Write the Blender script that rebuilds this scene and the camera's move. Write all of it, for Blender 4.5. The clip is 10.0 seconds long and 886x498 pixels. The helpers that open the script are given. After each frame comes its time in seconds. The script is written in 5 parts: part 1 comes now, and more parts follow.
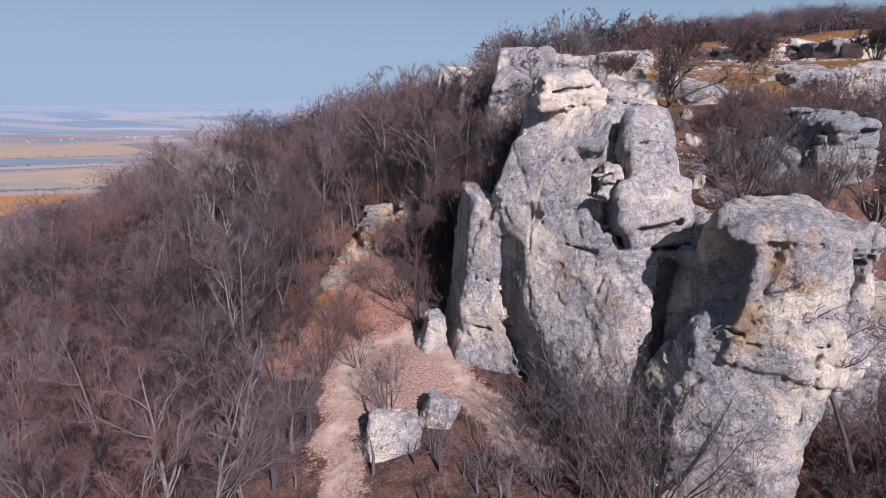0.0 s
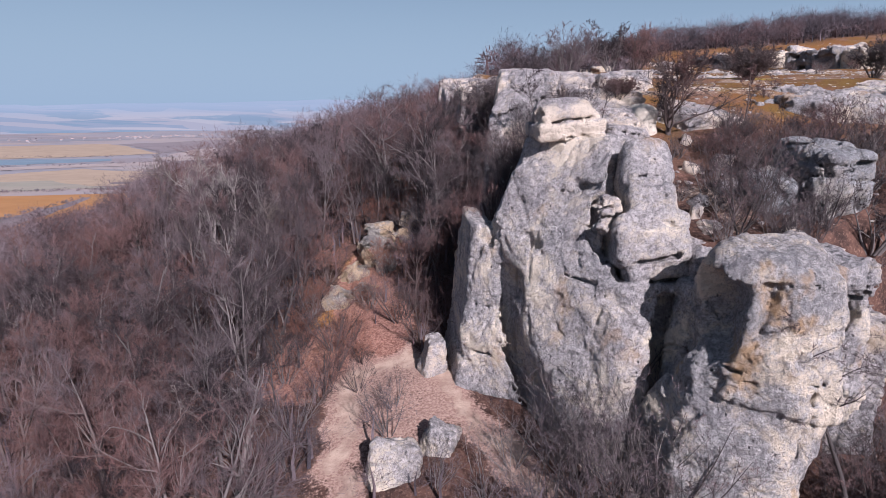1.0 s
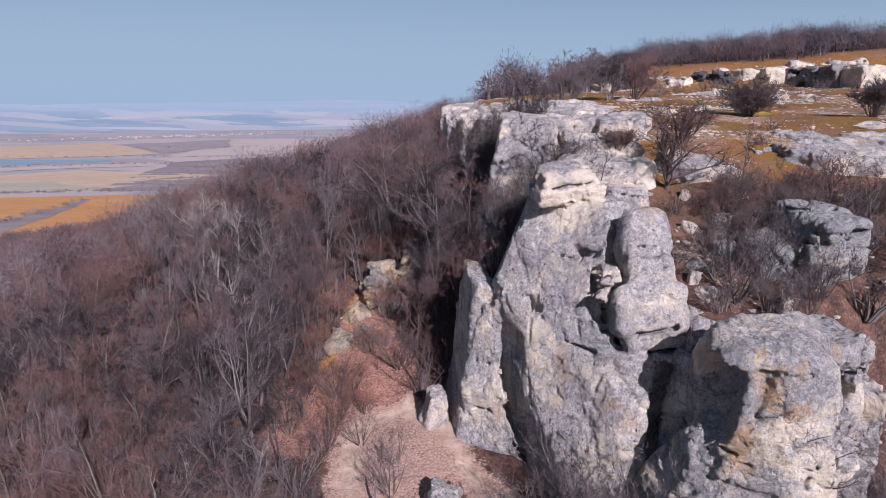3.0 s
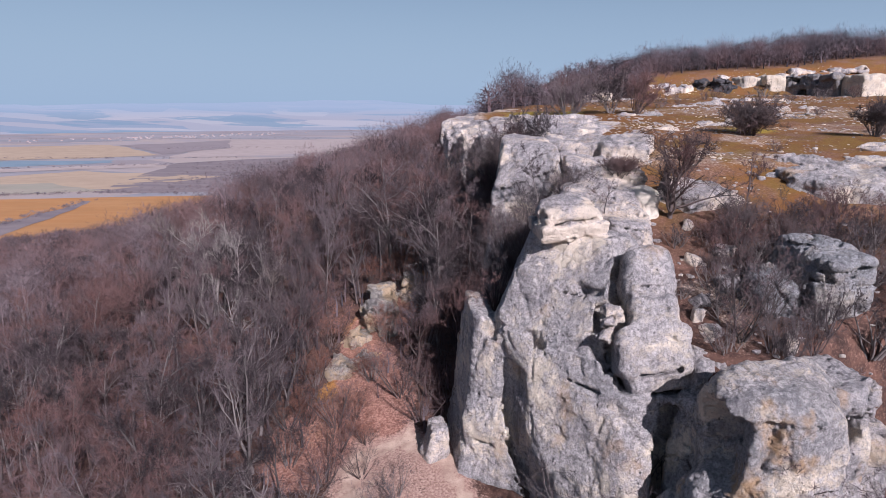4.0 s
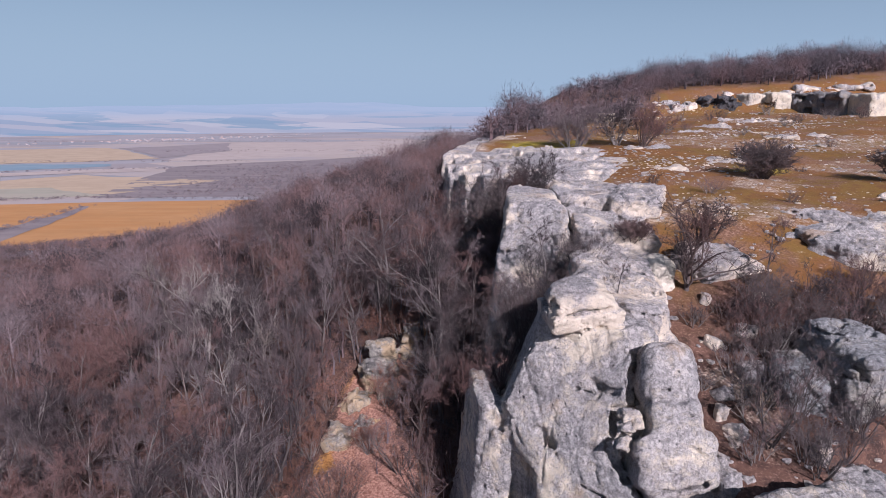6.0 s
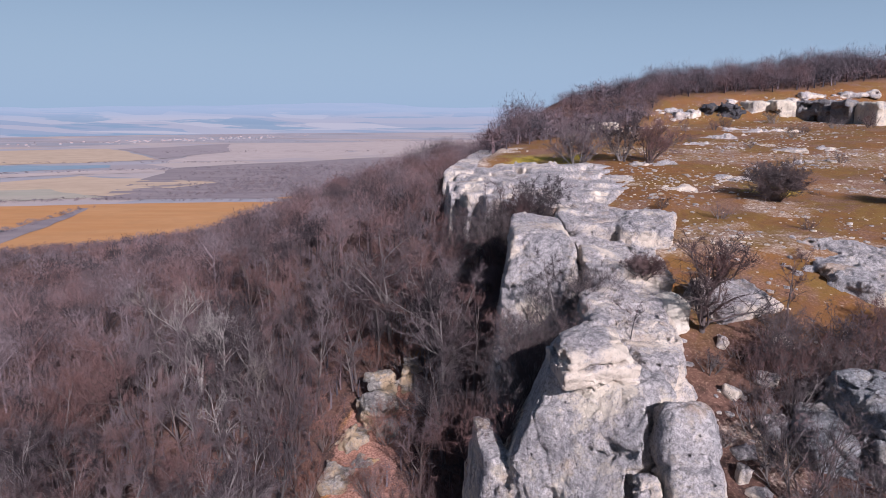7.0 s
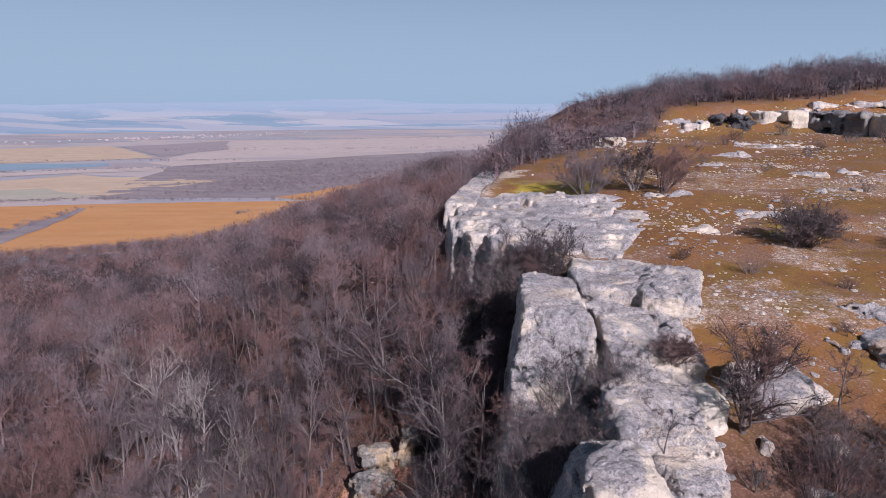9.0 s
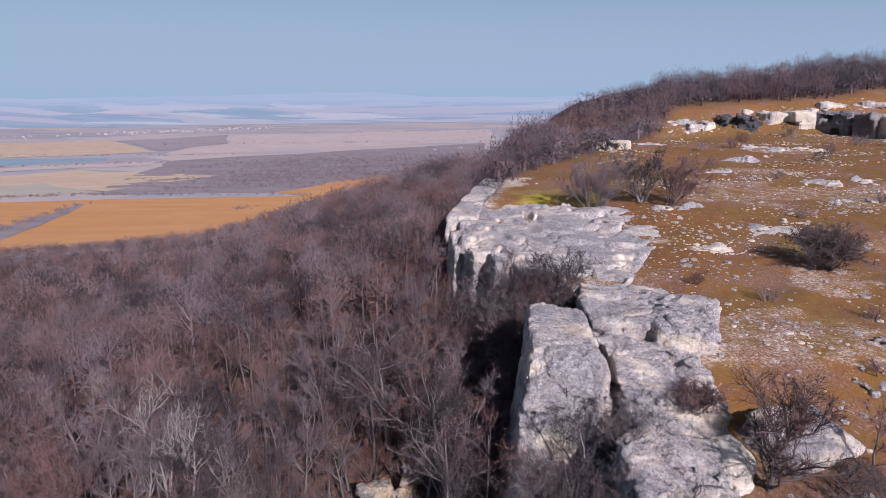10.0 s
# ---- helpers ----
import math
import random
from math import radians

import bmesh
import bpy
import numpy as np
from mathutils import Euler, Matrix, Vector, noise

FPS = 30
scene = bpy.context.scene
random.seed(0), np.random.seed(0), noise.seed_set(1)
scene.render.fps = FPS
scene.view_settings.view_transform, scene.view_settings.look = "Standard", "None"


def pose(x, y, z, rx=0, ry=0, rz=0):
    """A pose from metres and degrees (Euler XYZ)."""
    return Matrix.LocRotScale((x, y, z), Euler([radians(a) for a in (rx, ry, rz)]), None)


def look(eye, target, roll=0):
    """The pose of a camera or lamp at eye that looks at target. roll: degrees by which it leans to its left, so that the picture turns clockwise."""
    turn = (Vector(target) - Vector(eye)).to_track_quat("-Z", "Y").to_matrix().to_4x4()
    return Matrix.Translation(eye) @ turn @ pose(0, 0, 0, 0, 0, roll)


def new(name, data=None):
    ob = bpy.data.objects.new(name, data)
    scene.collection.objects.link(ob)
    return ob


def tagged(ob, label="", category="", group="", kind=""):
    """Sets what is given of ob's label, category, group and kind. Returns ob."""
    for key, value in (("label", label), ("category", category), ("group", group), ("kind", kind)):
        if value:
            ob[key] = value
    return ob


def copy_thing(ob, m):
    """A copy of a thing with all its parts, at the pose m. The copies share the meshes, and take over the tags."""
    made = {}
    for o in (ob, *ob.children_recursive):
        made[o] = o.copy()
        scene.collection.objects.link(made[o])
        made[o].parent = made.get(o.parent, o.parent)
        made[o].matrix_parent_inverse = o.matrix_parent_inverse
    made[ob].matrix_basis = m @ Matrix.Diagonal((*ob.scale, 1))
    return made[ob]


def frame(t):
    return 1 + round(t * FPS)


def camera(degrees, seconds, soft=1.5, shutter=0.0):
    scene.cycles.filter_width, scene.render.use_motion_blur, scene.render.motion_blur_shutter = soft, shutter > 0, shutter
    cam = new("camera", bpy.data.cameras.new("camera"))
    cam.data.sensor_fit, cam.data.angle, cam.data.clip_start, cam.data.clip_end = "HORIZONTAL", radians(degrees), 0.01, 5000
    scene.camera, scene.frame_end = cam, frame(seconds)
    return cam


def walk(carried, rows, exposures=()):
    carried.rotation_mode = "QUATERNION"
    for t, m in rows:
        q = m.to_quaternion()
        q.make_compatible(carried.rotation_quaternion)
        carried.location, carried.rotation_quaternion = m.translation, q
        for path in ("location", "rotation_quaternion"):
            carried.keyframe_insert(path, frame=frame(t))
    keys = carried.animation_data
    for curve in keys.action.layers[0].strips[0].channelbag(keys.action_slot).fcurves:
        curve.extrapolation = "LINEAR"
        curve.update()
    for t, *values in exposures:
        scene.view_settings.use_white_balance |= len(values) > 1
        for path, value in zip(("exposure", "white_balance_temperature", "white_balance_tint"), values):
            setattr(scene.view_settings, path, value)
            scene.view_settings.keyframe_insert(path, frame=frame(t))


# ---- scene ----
cam = camera(70.0, 10.0, soft=0.45)
PATH = [
    (0, (0.075, -3.216, 0.727), (0.061, -1.264, 0.292), -0.2),
    (0.5, (0.067, -3.213, 1.617), (0.053, -1.262, 1.181), -0.1),
    (1, (0.055, -3.185, 2.478), (0.041, -1.233, 2.043), -0.1),
    (1.5, (0.038, -3.23, 3.428), (0.024, -1.278, 2.992), -0.0),
    (2, (0.043, -3.186, 4.35), (0.029, -1.234, 3.915), -0.0),
    (2.5, (0.005, -3.135, 5.324), (-0.01, -1.183, 4.889), 0.1),
    (4, (-0.165, -2.148, 8.342), (-0.179, -0.196, 7.908), 0.1),
    (4.5, (-0.209, -1.472, 9.429), (-0.223, 0.48, 8.994), 0.1),
    (5, (-0.281, -0.62, 10.509), (-0.294, 1.332, 10.075), 0.2),
    (5.5, (-0.33, 0.371, 11.598), (-0.343, 2.324, 11.167), 0.1),
    (7, (-0.596, 4.27, 14.658), (-0.608, 6.224, 14.229), 0.1),
    (7.5, (-0.651, 5.77, 15.762), (-0.662, 7.724, 15.333), 0.1),
    (8, (-0.77, 7.294, 16.853), (-0.781, 9.247, 16.425), 0.0),
    (8.5, (-0.777, 8.958, 17.808), (-0.789, 10.911, 17.375), -0.0),
    (9, (-0.768, 10.614, 18.708), (-0.78, 12.565, 18.266), 0.0),
    (9.5, (-0.877, 12.265, 19.693), (-0.888, 14.213, 19.241), -0.0),
    (10, (-0.979, 13.885, 20.746), (-0.991, 15.831, 20.283), -0.1),
]
walk(cam, [(t, look(eye, target, roll)) for t, eye, target, roll in PATH], [(0, 0.2, 5850, 20), (10, 0.2, 5850, 20)])

# ---- world and sun ----
SUN_TO = Vector((0.33, -0.79, 0.52)).normalized()
world = bpy.data.worlds.new("sky")
scene.world = world
world.use_nodes = True
wn = world.node_tree
wn.nodes.clear()
sky = wn.nodes.new("ShaderNodeTexSky")
sky.sky_type, sky.sun_disc = "NISHITA", False
sky.sun_elevation = math.asin(SUN_TO.z)
sky.sun_rotation = math.atan2(SUN_TO.x, SUN_TO.y)
sky.altitude, sky.air_density, sky.dust_density, sky.ozone_density = 0, 1.2, 0.6, 1.5
bg = wn.nodes.new("ShaderNodeBackground")
bg.inputs["Strength"].default_value = 0.042
wout = wn.nodes.new("ShaderNodeOutputWorld")
# pale haze towards the horizon
geo = wn.nodes.new("ShaderNodeTexCoord")
xyz = wn.nodes.new("ShaderNodeSeparateXYZ")
band = wn.nodes.new("ShaderNodeMapRange")
band.interpolation_type = "SMOOTHSTEP"
for key, v in (("From Min", 0.0), ("From Max", 0.34), ("To Min", 0.92), ("To Max", 0.12)):
    band.inputs[key].default_value = v
haze = wn.nodes.new("ShaderNodeMix")
haze.data_type = "RGBA"
haze.inputs[7].default_value = (7.35, 10.05, 12.4, 1)
wn.links.new(geo.outputs["Generated"], xyz.inputs[0])
wn.links.new(xyz.outputs["Z"], band.inputs["Value"])
wn.links.new(band.outputs[0], haze.inputs[0])
wn.links.new(sky.outputs[0], haze.inputs[6])
wn.links.new(haze.outputs[2], bg.inputs[0])
wn.links.new(bg.outputs[0], wout.inputs[0])
sun = new("sun", bpy.data.lights.new("sun", "SUN"))
sun.data.energy, sun.data.angle, sun.data.color = 6.3, radians(0.53), (1.0, 0.93, 0.86)
sun.matrix_world = look(SUN_TO * 300, (0, 0, 0))


# ---- materials ----
class Nodes:
    """A small writer of node trees."""

    def __init__(self, name, roughness=0.9):
        self.mat = bpy.data.materials.new(name)
        self.mat.use_nodes = True
        self.tree = self.mat.node_tree
        self.bsdf = self.tree.nodes["Principled BSDF"]
        self.bsdf.inputs["Roughness"].default_value = roughness
        self.bsdf.inputs["Specular IOR Level"].default_value = 0.2
        self.pos = self.node("ShaderNodeNewGeometry").outputs["Position"]

    def node(self, kind):
        return self.tree.nodes.new(kind)

    def link(self, a, b):
        self.tree.links.new(a, b)

    def stretched(self, scale, at=None):
        n = self.node("ShaderNodeMapping")
        n.inputs["Scale"].default_value = scale
        self.link(at or self.pos, n.inputs["Vector"])
        return n.outputs[0]

    def noise(self, scale, detail=4.0, rough=0.55, at=None, distortion=0.0):
        n = self.node("ShaderNodeTexNoise")
        n.inputs["Scale"].default_value, n.inputs["Detail"].default_value = scale, detail
        n.inputs["Roughness"].default_value, n.inputs["Distortion"].default_value = rough, distortion
        self.link(at or self.pos, n.inputs["Vector"])
        return n.outputs["Fac"]

    def cells(self, scale, at=None, feature="F1", out="Distance", randomness=1.0):
        n = self.node("ShaderNodeTexVoronoi")
        n.feature = feature
        n.inputs["Scale"].default_value, n.inputs["Randomness"].default_value = scale, randomness
        self.link(at or self.pos, n.inputs["Vector"])
        return n.outputs[out]

    def ramp(self, fac, lo, hi, a=0.0, b=1.0):
        n = self.node("ShaderNodeMapRange")
        n.interpolation_type = "SMOOTHSTEP"
        for key, v in (("From Min", lo), ("From Max", hi), ("To Min", a), ("To Max", b)):
            n.inputs[key].default_value = v
        self.link(fac, n.inputs["Value"])
        return n.outputs[0]

    def math(self, op, a, b):
        n = self.node("ShaderNodeMath")
        n.operation = op
        for i, v in enumerate((a, b)):
            if isinstance(v, (int, float)):
                n.inputs[i].default_value = v
            else:
                self.link(v, n.inputs[i])
        return n.outputs[0]

    def mix(self, fac, a, b, blend="MIX"):
        n = self.node("ShaderNodeMix")
        n.data_type, n.blend_type = "RGBA", blend
        for key, v in ((0, fac), (6, a), (7, b)):
            if isinstance(v, (int, float)):
                n.inputs[key].default_value = v
            elif isinstance(v, tuple):
                n.inputs[key].default_value = (*v, 1.0)
            else:
                self.link(v, n.inputs[key])
        return n.outputs[2]

    def attribute(self, name, out="Fac"):
        n = self.node("ShaderNodeAttribute")
        n.attribute_name = name
        return n.outputs[out]

    def random(self, island=False):
        if island:
            return self.node("ShaderNodeNewGeometry").outputs["Random Per Island"]
        return self.node("ShaderNodeObjectInfo").outputs["Random"]

    def finish(self, colour, bump=None, strength=0.5, distance=0.1):
        if isinstance(colour, tuple):
            self.bsdf.inputs["Base Color"].default_value = (*colour, 1.0)
        else:
            self.link(colour, self.bsdf.inputs["Base Color"])
        if bump is not None:
            n = self.node("ShaderNodeBump")
            n.inputs["Strength"].default_value, n.inputs["Distance"].default_value = strength, distance
            self.link(bump, n.inputs["Height"])
            self.link(n.outputs[0], self.bsdf.inputs["Normal"])
        return self.mat


def limestone(name, cream, grey, grey_from, grey_to, ochre=0.35):
    """Cream stone under patches of grey lichen, with pits, stains and dark weeping streaks."""
    m = Nodes(name, 0.93)
    big = m.noise(0.22, 8, 0.66, distortion=0.6)
    mid = m.noise(0.8, 6, 0.65)
    fine = m.noise(3.6, 5, 0.7, distortion=0.5)
    grit = m.noise(9.0, 4, 0.7, distortion=0.8)
    sand = m.noise(26.0, 3, 0.7)
    pits = m.cells(2.2, at=m.stretched((1, 1, 0.7)))
    dents = m.cells(5.5, at=m.stretched((1, 1, 0.8)))
    streaks = m.noise(1.0, 5, 0.6, at=m.stretched((1.3, 1.3, 0.16)))
    up = m.node("ShaderNodeSeparateXYZ")
    m.link(m.node("ShaderNodeNewGeometry").outputs["Normal"], up.inputs[0])
    cover = m.math("ADD", m.math("MULTIPLY", big, 0.75), m.math("MULTIPLY", mid, 0.25))
    cover = m.math("ADD", cover, m.ramp(up.outputs["Z"], 0.2, 0.9, 0.0, 0.05))
    cover = m.math("ADD", cover, m.math("MULTIPLY", m.math("SUBTRACT", fine, 0.5), 0.22))
    cover = m.math("ADD", cover, m.math("MULTIPLY", m.math("SUBTRACT", grit, 0.5), 0.16))
    cover = m.ramp(cover, grey_from, grey_to)
    col = m.mix(m.ramp(mid, 0.3, 0.7), tuple(c * 0.80 for c in cream), tuple(min(0.9, c * 1.06) for c in cream))
    col = m.mix(m.ramp(grit, 0.54, 0.68, 0, 0.45), col, tuple(c * 0.5 for c in cream))
    lichen = m.mix(m.ramp(fine, 0.36, 0.64), tuple(c * 0.55 for c in grey), tuple(min(1, c * 1.35) for c in grey))
    lichen = m.mix(m.ramp(big, 0.40, 0.66, 0, 0.45), lichen, (grey[0] * 0.55, grey[1] * 0.62, grey[2] * 0.70))
    lichen = m.mix(m.ramp(grit, 0.50, 0.62, 0, 0.6), lichen, tuple(c * 0.32 for c in grey))
    lichen = m.mix(m.ramp(sand, 0.52, 0.66, 0, 0.3), lichen, tuple(c * 0.3 for c in grey))
    col = m.mix(cover, col, lichen)
    col = m.mix(m.math("MULTIPLY", m.ramp(streaks, 0.58, 0.70), 0.55), col, (0.105, 0.10, 0.118))
    rust = m.noise(0.33, 4, 0.6, at=m.stretched((1, 1, 0.7)))
    col = m.mix(m.math("MULTIPLY", m.ramp(rust, 0.58, 0.70), ochre), col, (0.52, 0.30, 0.12))
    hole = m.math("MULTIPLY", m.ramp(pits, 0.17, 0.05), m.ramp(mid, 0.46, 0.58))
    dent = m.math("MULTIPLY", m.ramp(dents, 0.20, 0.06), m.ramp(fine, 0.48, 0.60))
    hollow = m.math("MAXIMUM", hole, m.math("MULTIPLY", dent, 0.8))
    # shade inside the pits and dents painted in near black
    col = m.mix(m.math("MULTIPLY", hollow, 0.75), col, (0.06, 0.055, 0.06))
    damp = m.ramp(m.noise(0.30, 7, 0.72), 0.50, 0.62, 0.0, 0.28)
    col = m.mix(damp, col, (0.17, 0.15, 0.165))
    beds = m.noise(1.0, 4, 0.6, at=m.stretched((0.25, 0.25, 3.0)))
    h = m.math("ADD", m.math("MULTIPLY", mid, 0.5), m.math("MULTIPLY", fine, 0.8))
    h = m.math("ADD", h, m.math("MULTIPLY", grit, 0.5))
    h = m.math("ADD", h, m.math("MULTIPLY", beds, 0.1))
    h = m.math("SUBTRACT", h, m.math("MULTIPLY", hollow, 0.8))
    return m.finish(col, h, 1.0, 0.32)


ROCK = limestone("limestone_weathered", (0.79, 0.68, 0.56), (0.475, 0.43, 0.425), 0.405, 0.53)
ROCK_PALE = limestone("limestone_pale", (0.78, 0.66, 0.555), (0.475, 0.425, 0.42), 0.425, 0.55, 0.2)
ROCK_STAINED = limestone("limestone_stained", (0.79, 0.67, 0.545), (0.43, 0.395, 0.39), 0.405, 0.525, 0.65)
ROCK_OCHRE = limestone("limestone_ochre", (0.50, 0.37, 0.25), (0.36, 0.32, 0.29), 0.42, 0.55, 0.95)
ROCK_WHITE = limestone("limestone_white", (0.86, 0.76, 0.66), (0.60, 0.53, 0.52), 0.56, 0.74, 0.1)
ROCK_CUT = limestone("limestone_cut", (0.66, 0.565, 0.465), (0.43, 0.385, 0.365), 0.50, 0.66, 0.3)
ROCK_GREY = limestone("limestone_grey", (0.52, 0.47, 0.42), (0.34, 0.33, 0.34), 0.40, 0.54, 0.15)
ROCK_BLACK = limestone("limestone_blackish", (0.16, 0.145, 0.14), (0.075, 0.072, 0.08), 0.30, 0.48, 0.1)
# quarry side wall: its shade painted in together with the dark staining
ROCK_SHADE_STAINED = limestone("limestone_shade_stained", (0.33, 0.29, 0.255), (0.20, 0.19, 0.20), 0.36, 0.54, 0.15)


def bark(name, dark, pale, tone=None, ruddy=(0.20, 0.10, 0.09)):
    """Bark or twigs; tone: the per-tree value that the joined woods carry."""
    m = Nodes(name, 0.85)
    each = m.attribute(tone) if tone else m.random()
    col = m.mix(m.ramp(each, 0.1, 0.95), dark, pale)
    patch = m.math("ADD", m.noise(0.05, 3, 0.6), m.math("MULTIPLY", m.math("SUBTRACT", m.math("FRACT", m.math("MULTIPLY", each, 7.3), 0), 0.5), 0.22))
    col = m.mix(m.ramp(patch, 0.47, 0.60, 0.0, 0.7), col, ruddy)
    if tone:
        col = m.mix(m.ramp(m.random(True), 0.0, 1.0, 0.0, 0.28), col, tuple(c * 0.45 for c in dark))
    col = m.mix(m.ramp(m.noise(9.0, 4, 0.6, at=m.stretched((1, 1, 0.25))), 0.35, 0.7, 0.0, 0.35), col, (0.04, 0.035, 0.035))
    return m.finish(col)


BARK = bark("bark_grey", (0.07, 0.058, 0.058), (0.22, 0.19, 0.185), None, (0.11, 0.075, 0.07))
TWIGS = bark("twigs_mauve_brown", (0.028, 0.021, 0.025), (0.155, 0.117, 0.127), None, (0.20, 0.098, 0.086))
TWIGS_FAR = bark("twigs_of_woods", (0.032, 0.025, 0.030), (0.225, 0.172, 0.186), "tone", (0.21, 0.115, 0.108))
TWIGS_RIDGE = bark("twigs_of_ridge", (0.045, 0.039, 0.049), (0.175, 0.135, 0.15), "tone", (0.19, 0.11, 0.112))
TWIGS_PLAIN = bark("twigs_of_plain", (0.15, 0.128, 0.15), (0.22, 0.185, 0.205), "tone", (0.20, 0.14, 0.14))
BARK_PALE = bark("bark_bleached", (0.17, 0.145, 0.14), (0.31, 0.27, 0.26), None, (0.22, 0.17, 0.15))
RUSSET = bark("twigs_russet", (0.17, 0.075, 0.055), (0.30, 0.15, 0.115), None, (0.30, 0.13, 0.09))
BUSH_DARK = bark("twigs_dark", (0.055, 0.045, 0.05), (0.12, 0.095, 0.095))


def ground_material():
    m = Nodes("ground_cover", 0.95)
    trail = m.attribute("trail")
    meadow = m.attribute("meadow")
    stony = m.attribute("stony")
    plain = m.attribute("plain")
    mid, fine, big = m.noise(0.8, 6, 0.65), m.noise(6.0, 5, 0.7), m.noise(0.12, 4, 0.6)
    litter = m.mix(m.ramp(mid, 0.3, 0.7), (0.035, 0.021, 0.019), (0.13, 0.068, 0.052))
    litter = m.mix(m.ramp(fine, 0.48, 0.75, 0, 0.7), litter, (0.30, 0.185, 0.145))
    earth = m.mix(m.ramp(mid, 0.3, 0.7), (0.32, 0.215, 0.175), (0.52, 0.385, 0.31))
    earth = m.mix(m.ramp(fine, 0.5, 0.75, 0, 0.6), earth, (0.22, 0.13, 0.10))
    grass = m.mix(m.ramp(big, 0.4, 0.6), (0.185, 0.083, 0.026), (0.16, 0.090, 0.024))
    grass = m.mix(m.ramp(mid, 0.42, 0.68, 0, 0.85), grass, (0.13, 0.055, 0.026))
    grass = m.mix(m.math("MULTIPLY", m.attribute("moss"), m.ramp(mid, 0.3, 0.5)), grass, (0.33, 0.245, 0.035))
    grass = m.mix(m.ramp(fine, 0.55, 0.75, 0, 0.6), grass, (0.32, 0.19, 0.10))
    grass = m.mix(m.ramp(fine, 0.46, 0.3, 0, 0.7), grass, (0.10, 0.055, 0.02))
    chips = m.math("MULTIPLY", m.ramp(m.noise(2.6, 4, 0.65), 0.60, 0.68), m.ramp(m.noise(0.35, 3, 0.6), 0.42, 0.6))
    grass = m.mix(m.math("MULTIPLY", chips, 0.55), grass, (0.52, 0.43, 0.36))
    soil = m.mix(m.ramp(fine, 0.4, 0.7), (0.125, 0.062, 0.042), (0.31, 0.19, 0.14))
    grass = m.mix(m.ramp(m.noise(0.10, 6, 0.72), 0.49, 0.60, 0, 0.8), grass, soil)
    gravel = m.mix(m.ramp(m.noise(3.4, 5, 0.72), 0.42, 0.62), (0.24, 0.165, 0.13), (0.60, 0.50, 0.42))
    grit = m.math("ADD", m.math("MULTIPLY", mid, 0.5), m.math("MULTIPLY", fine, 0.5))
    col = m.mix(meadow, litter, grass)
    col = m.mix(m.ramp(m.math("ADD", stony, m.math("MULTIPLY", grit, 0.8)), 0.78, 1.0), col, gravel)
    rough = m.math("MULTIPLY", m.math("SUBTRACT", grit, 0.5), 1.5)
    pink = m.mix(m.ramp(fine, 0.35, 0.7), (0.25, 0.148, 0.122), (0.47, 0.325, 0.27))
    col = m.mix(m.ramp(m.math("ADD", trail, rough), 0.15, 0.45), col, pink)
    col = m.mix(m.ramp(m.math("ADD", trail, rough), 0.55, 0.95), col, earth)
    rusty = m.mix(m.ramp(fine, 0.35, 0.65), (0.20, 0.085, 0.025), (0.46, 0.23, 0.075))
    col = m.mix(m.ramp(m.math("ADD", m.attribute("ochre"), rough), 0.35, 0.8, 0, 0.9), col, rusty)
    red = m.mix(m.ramp(fine, 0.35, 0.68), (0.17, 0.075, 0.056), (0.44, 0.245, 0.195))
    col = m.mix(m.ramp(m.math("ADD", m.attribute("russet"), rough), 0.3, 0.8, 0, 0.9), col, red)
    # strips of the plain in pale mauve-grey: distance haze mixed into their colours
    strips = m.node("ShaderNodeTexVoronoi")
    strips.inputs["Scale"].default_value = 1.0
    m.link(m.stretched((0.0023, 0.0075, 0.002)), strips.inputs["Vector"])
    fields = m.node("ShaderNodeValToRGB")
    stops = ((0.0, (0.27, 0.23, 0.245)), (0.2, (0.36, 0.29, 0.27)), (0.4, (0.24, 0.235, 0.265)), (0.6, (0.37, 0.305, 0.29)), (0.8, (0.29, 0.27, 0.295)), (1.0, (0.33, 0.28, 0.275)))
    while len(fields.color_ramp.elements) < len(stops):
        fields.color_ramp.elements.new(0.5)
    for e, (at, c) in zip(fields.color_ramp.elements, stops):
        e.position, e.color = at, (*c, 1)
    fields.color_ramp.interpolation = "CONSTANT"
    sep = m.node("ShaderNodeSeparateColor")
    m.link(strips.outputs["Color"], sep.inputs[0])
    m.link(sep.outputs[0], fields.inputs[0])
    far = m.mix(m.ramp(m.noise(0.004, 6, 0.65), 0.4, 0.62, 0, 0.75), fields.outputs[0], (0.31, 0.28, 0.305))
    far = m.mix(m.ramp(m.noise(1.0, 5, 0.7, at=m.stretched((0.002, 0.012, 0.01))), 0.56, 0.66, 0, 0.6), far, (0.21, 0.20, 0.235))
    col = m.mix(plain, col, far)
    return m.finish(col, m.math("ADD", m.math("MULTIPLY", mid, 1.0), m.math("MULTIPLY", fine, 0.5)), 0.7, 0.25)


GROUND = ground_material()


def field_material(name, a, b, scale=0.02):
    m = Nodes(name, 0.95)
    rows = m.noise(1.0, 4, 0.6, at=m.stretched((scale * 0.4, scale * 2.5, 1)))
    col = m.mix(m.ramp(rows, 0.3, 0.7), a, b)
    col = m.mix(m.ramp(m.noise(scale * 1.5, 5, 0.6), 0.4, 0.7, 0, 0.4), col, tuple(c * 0.75 for c in b))
    return m.finish(col)


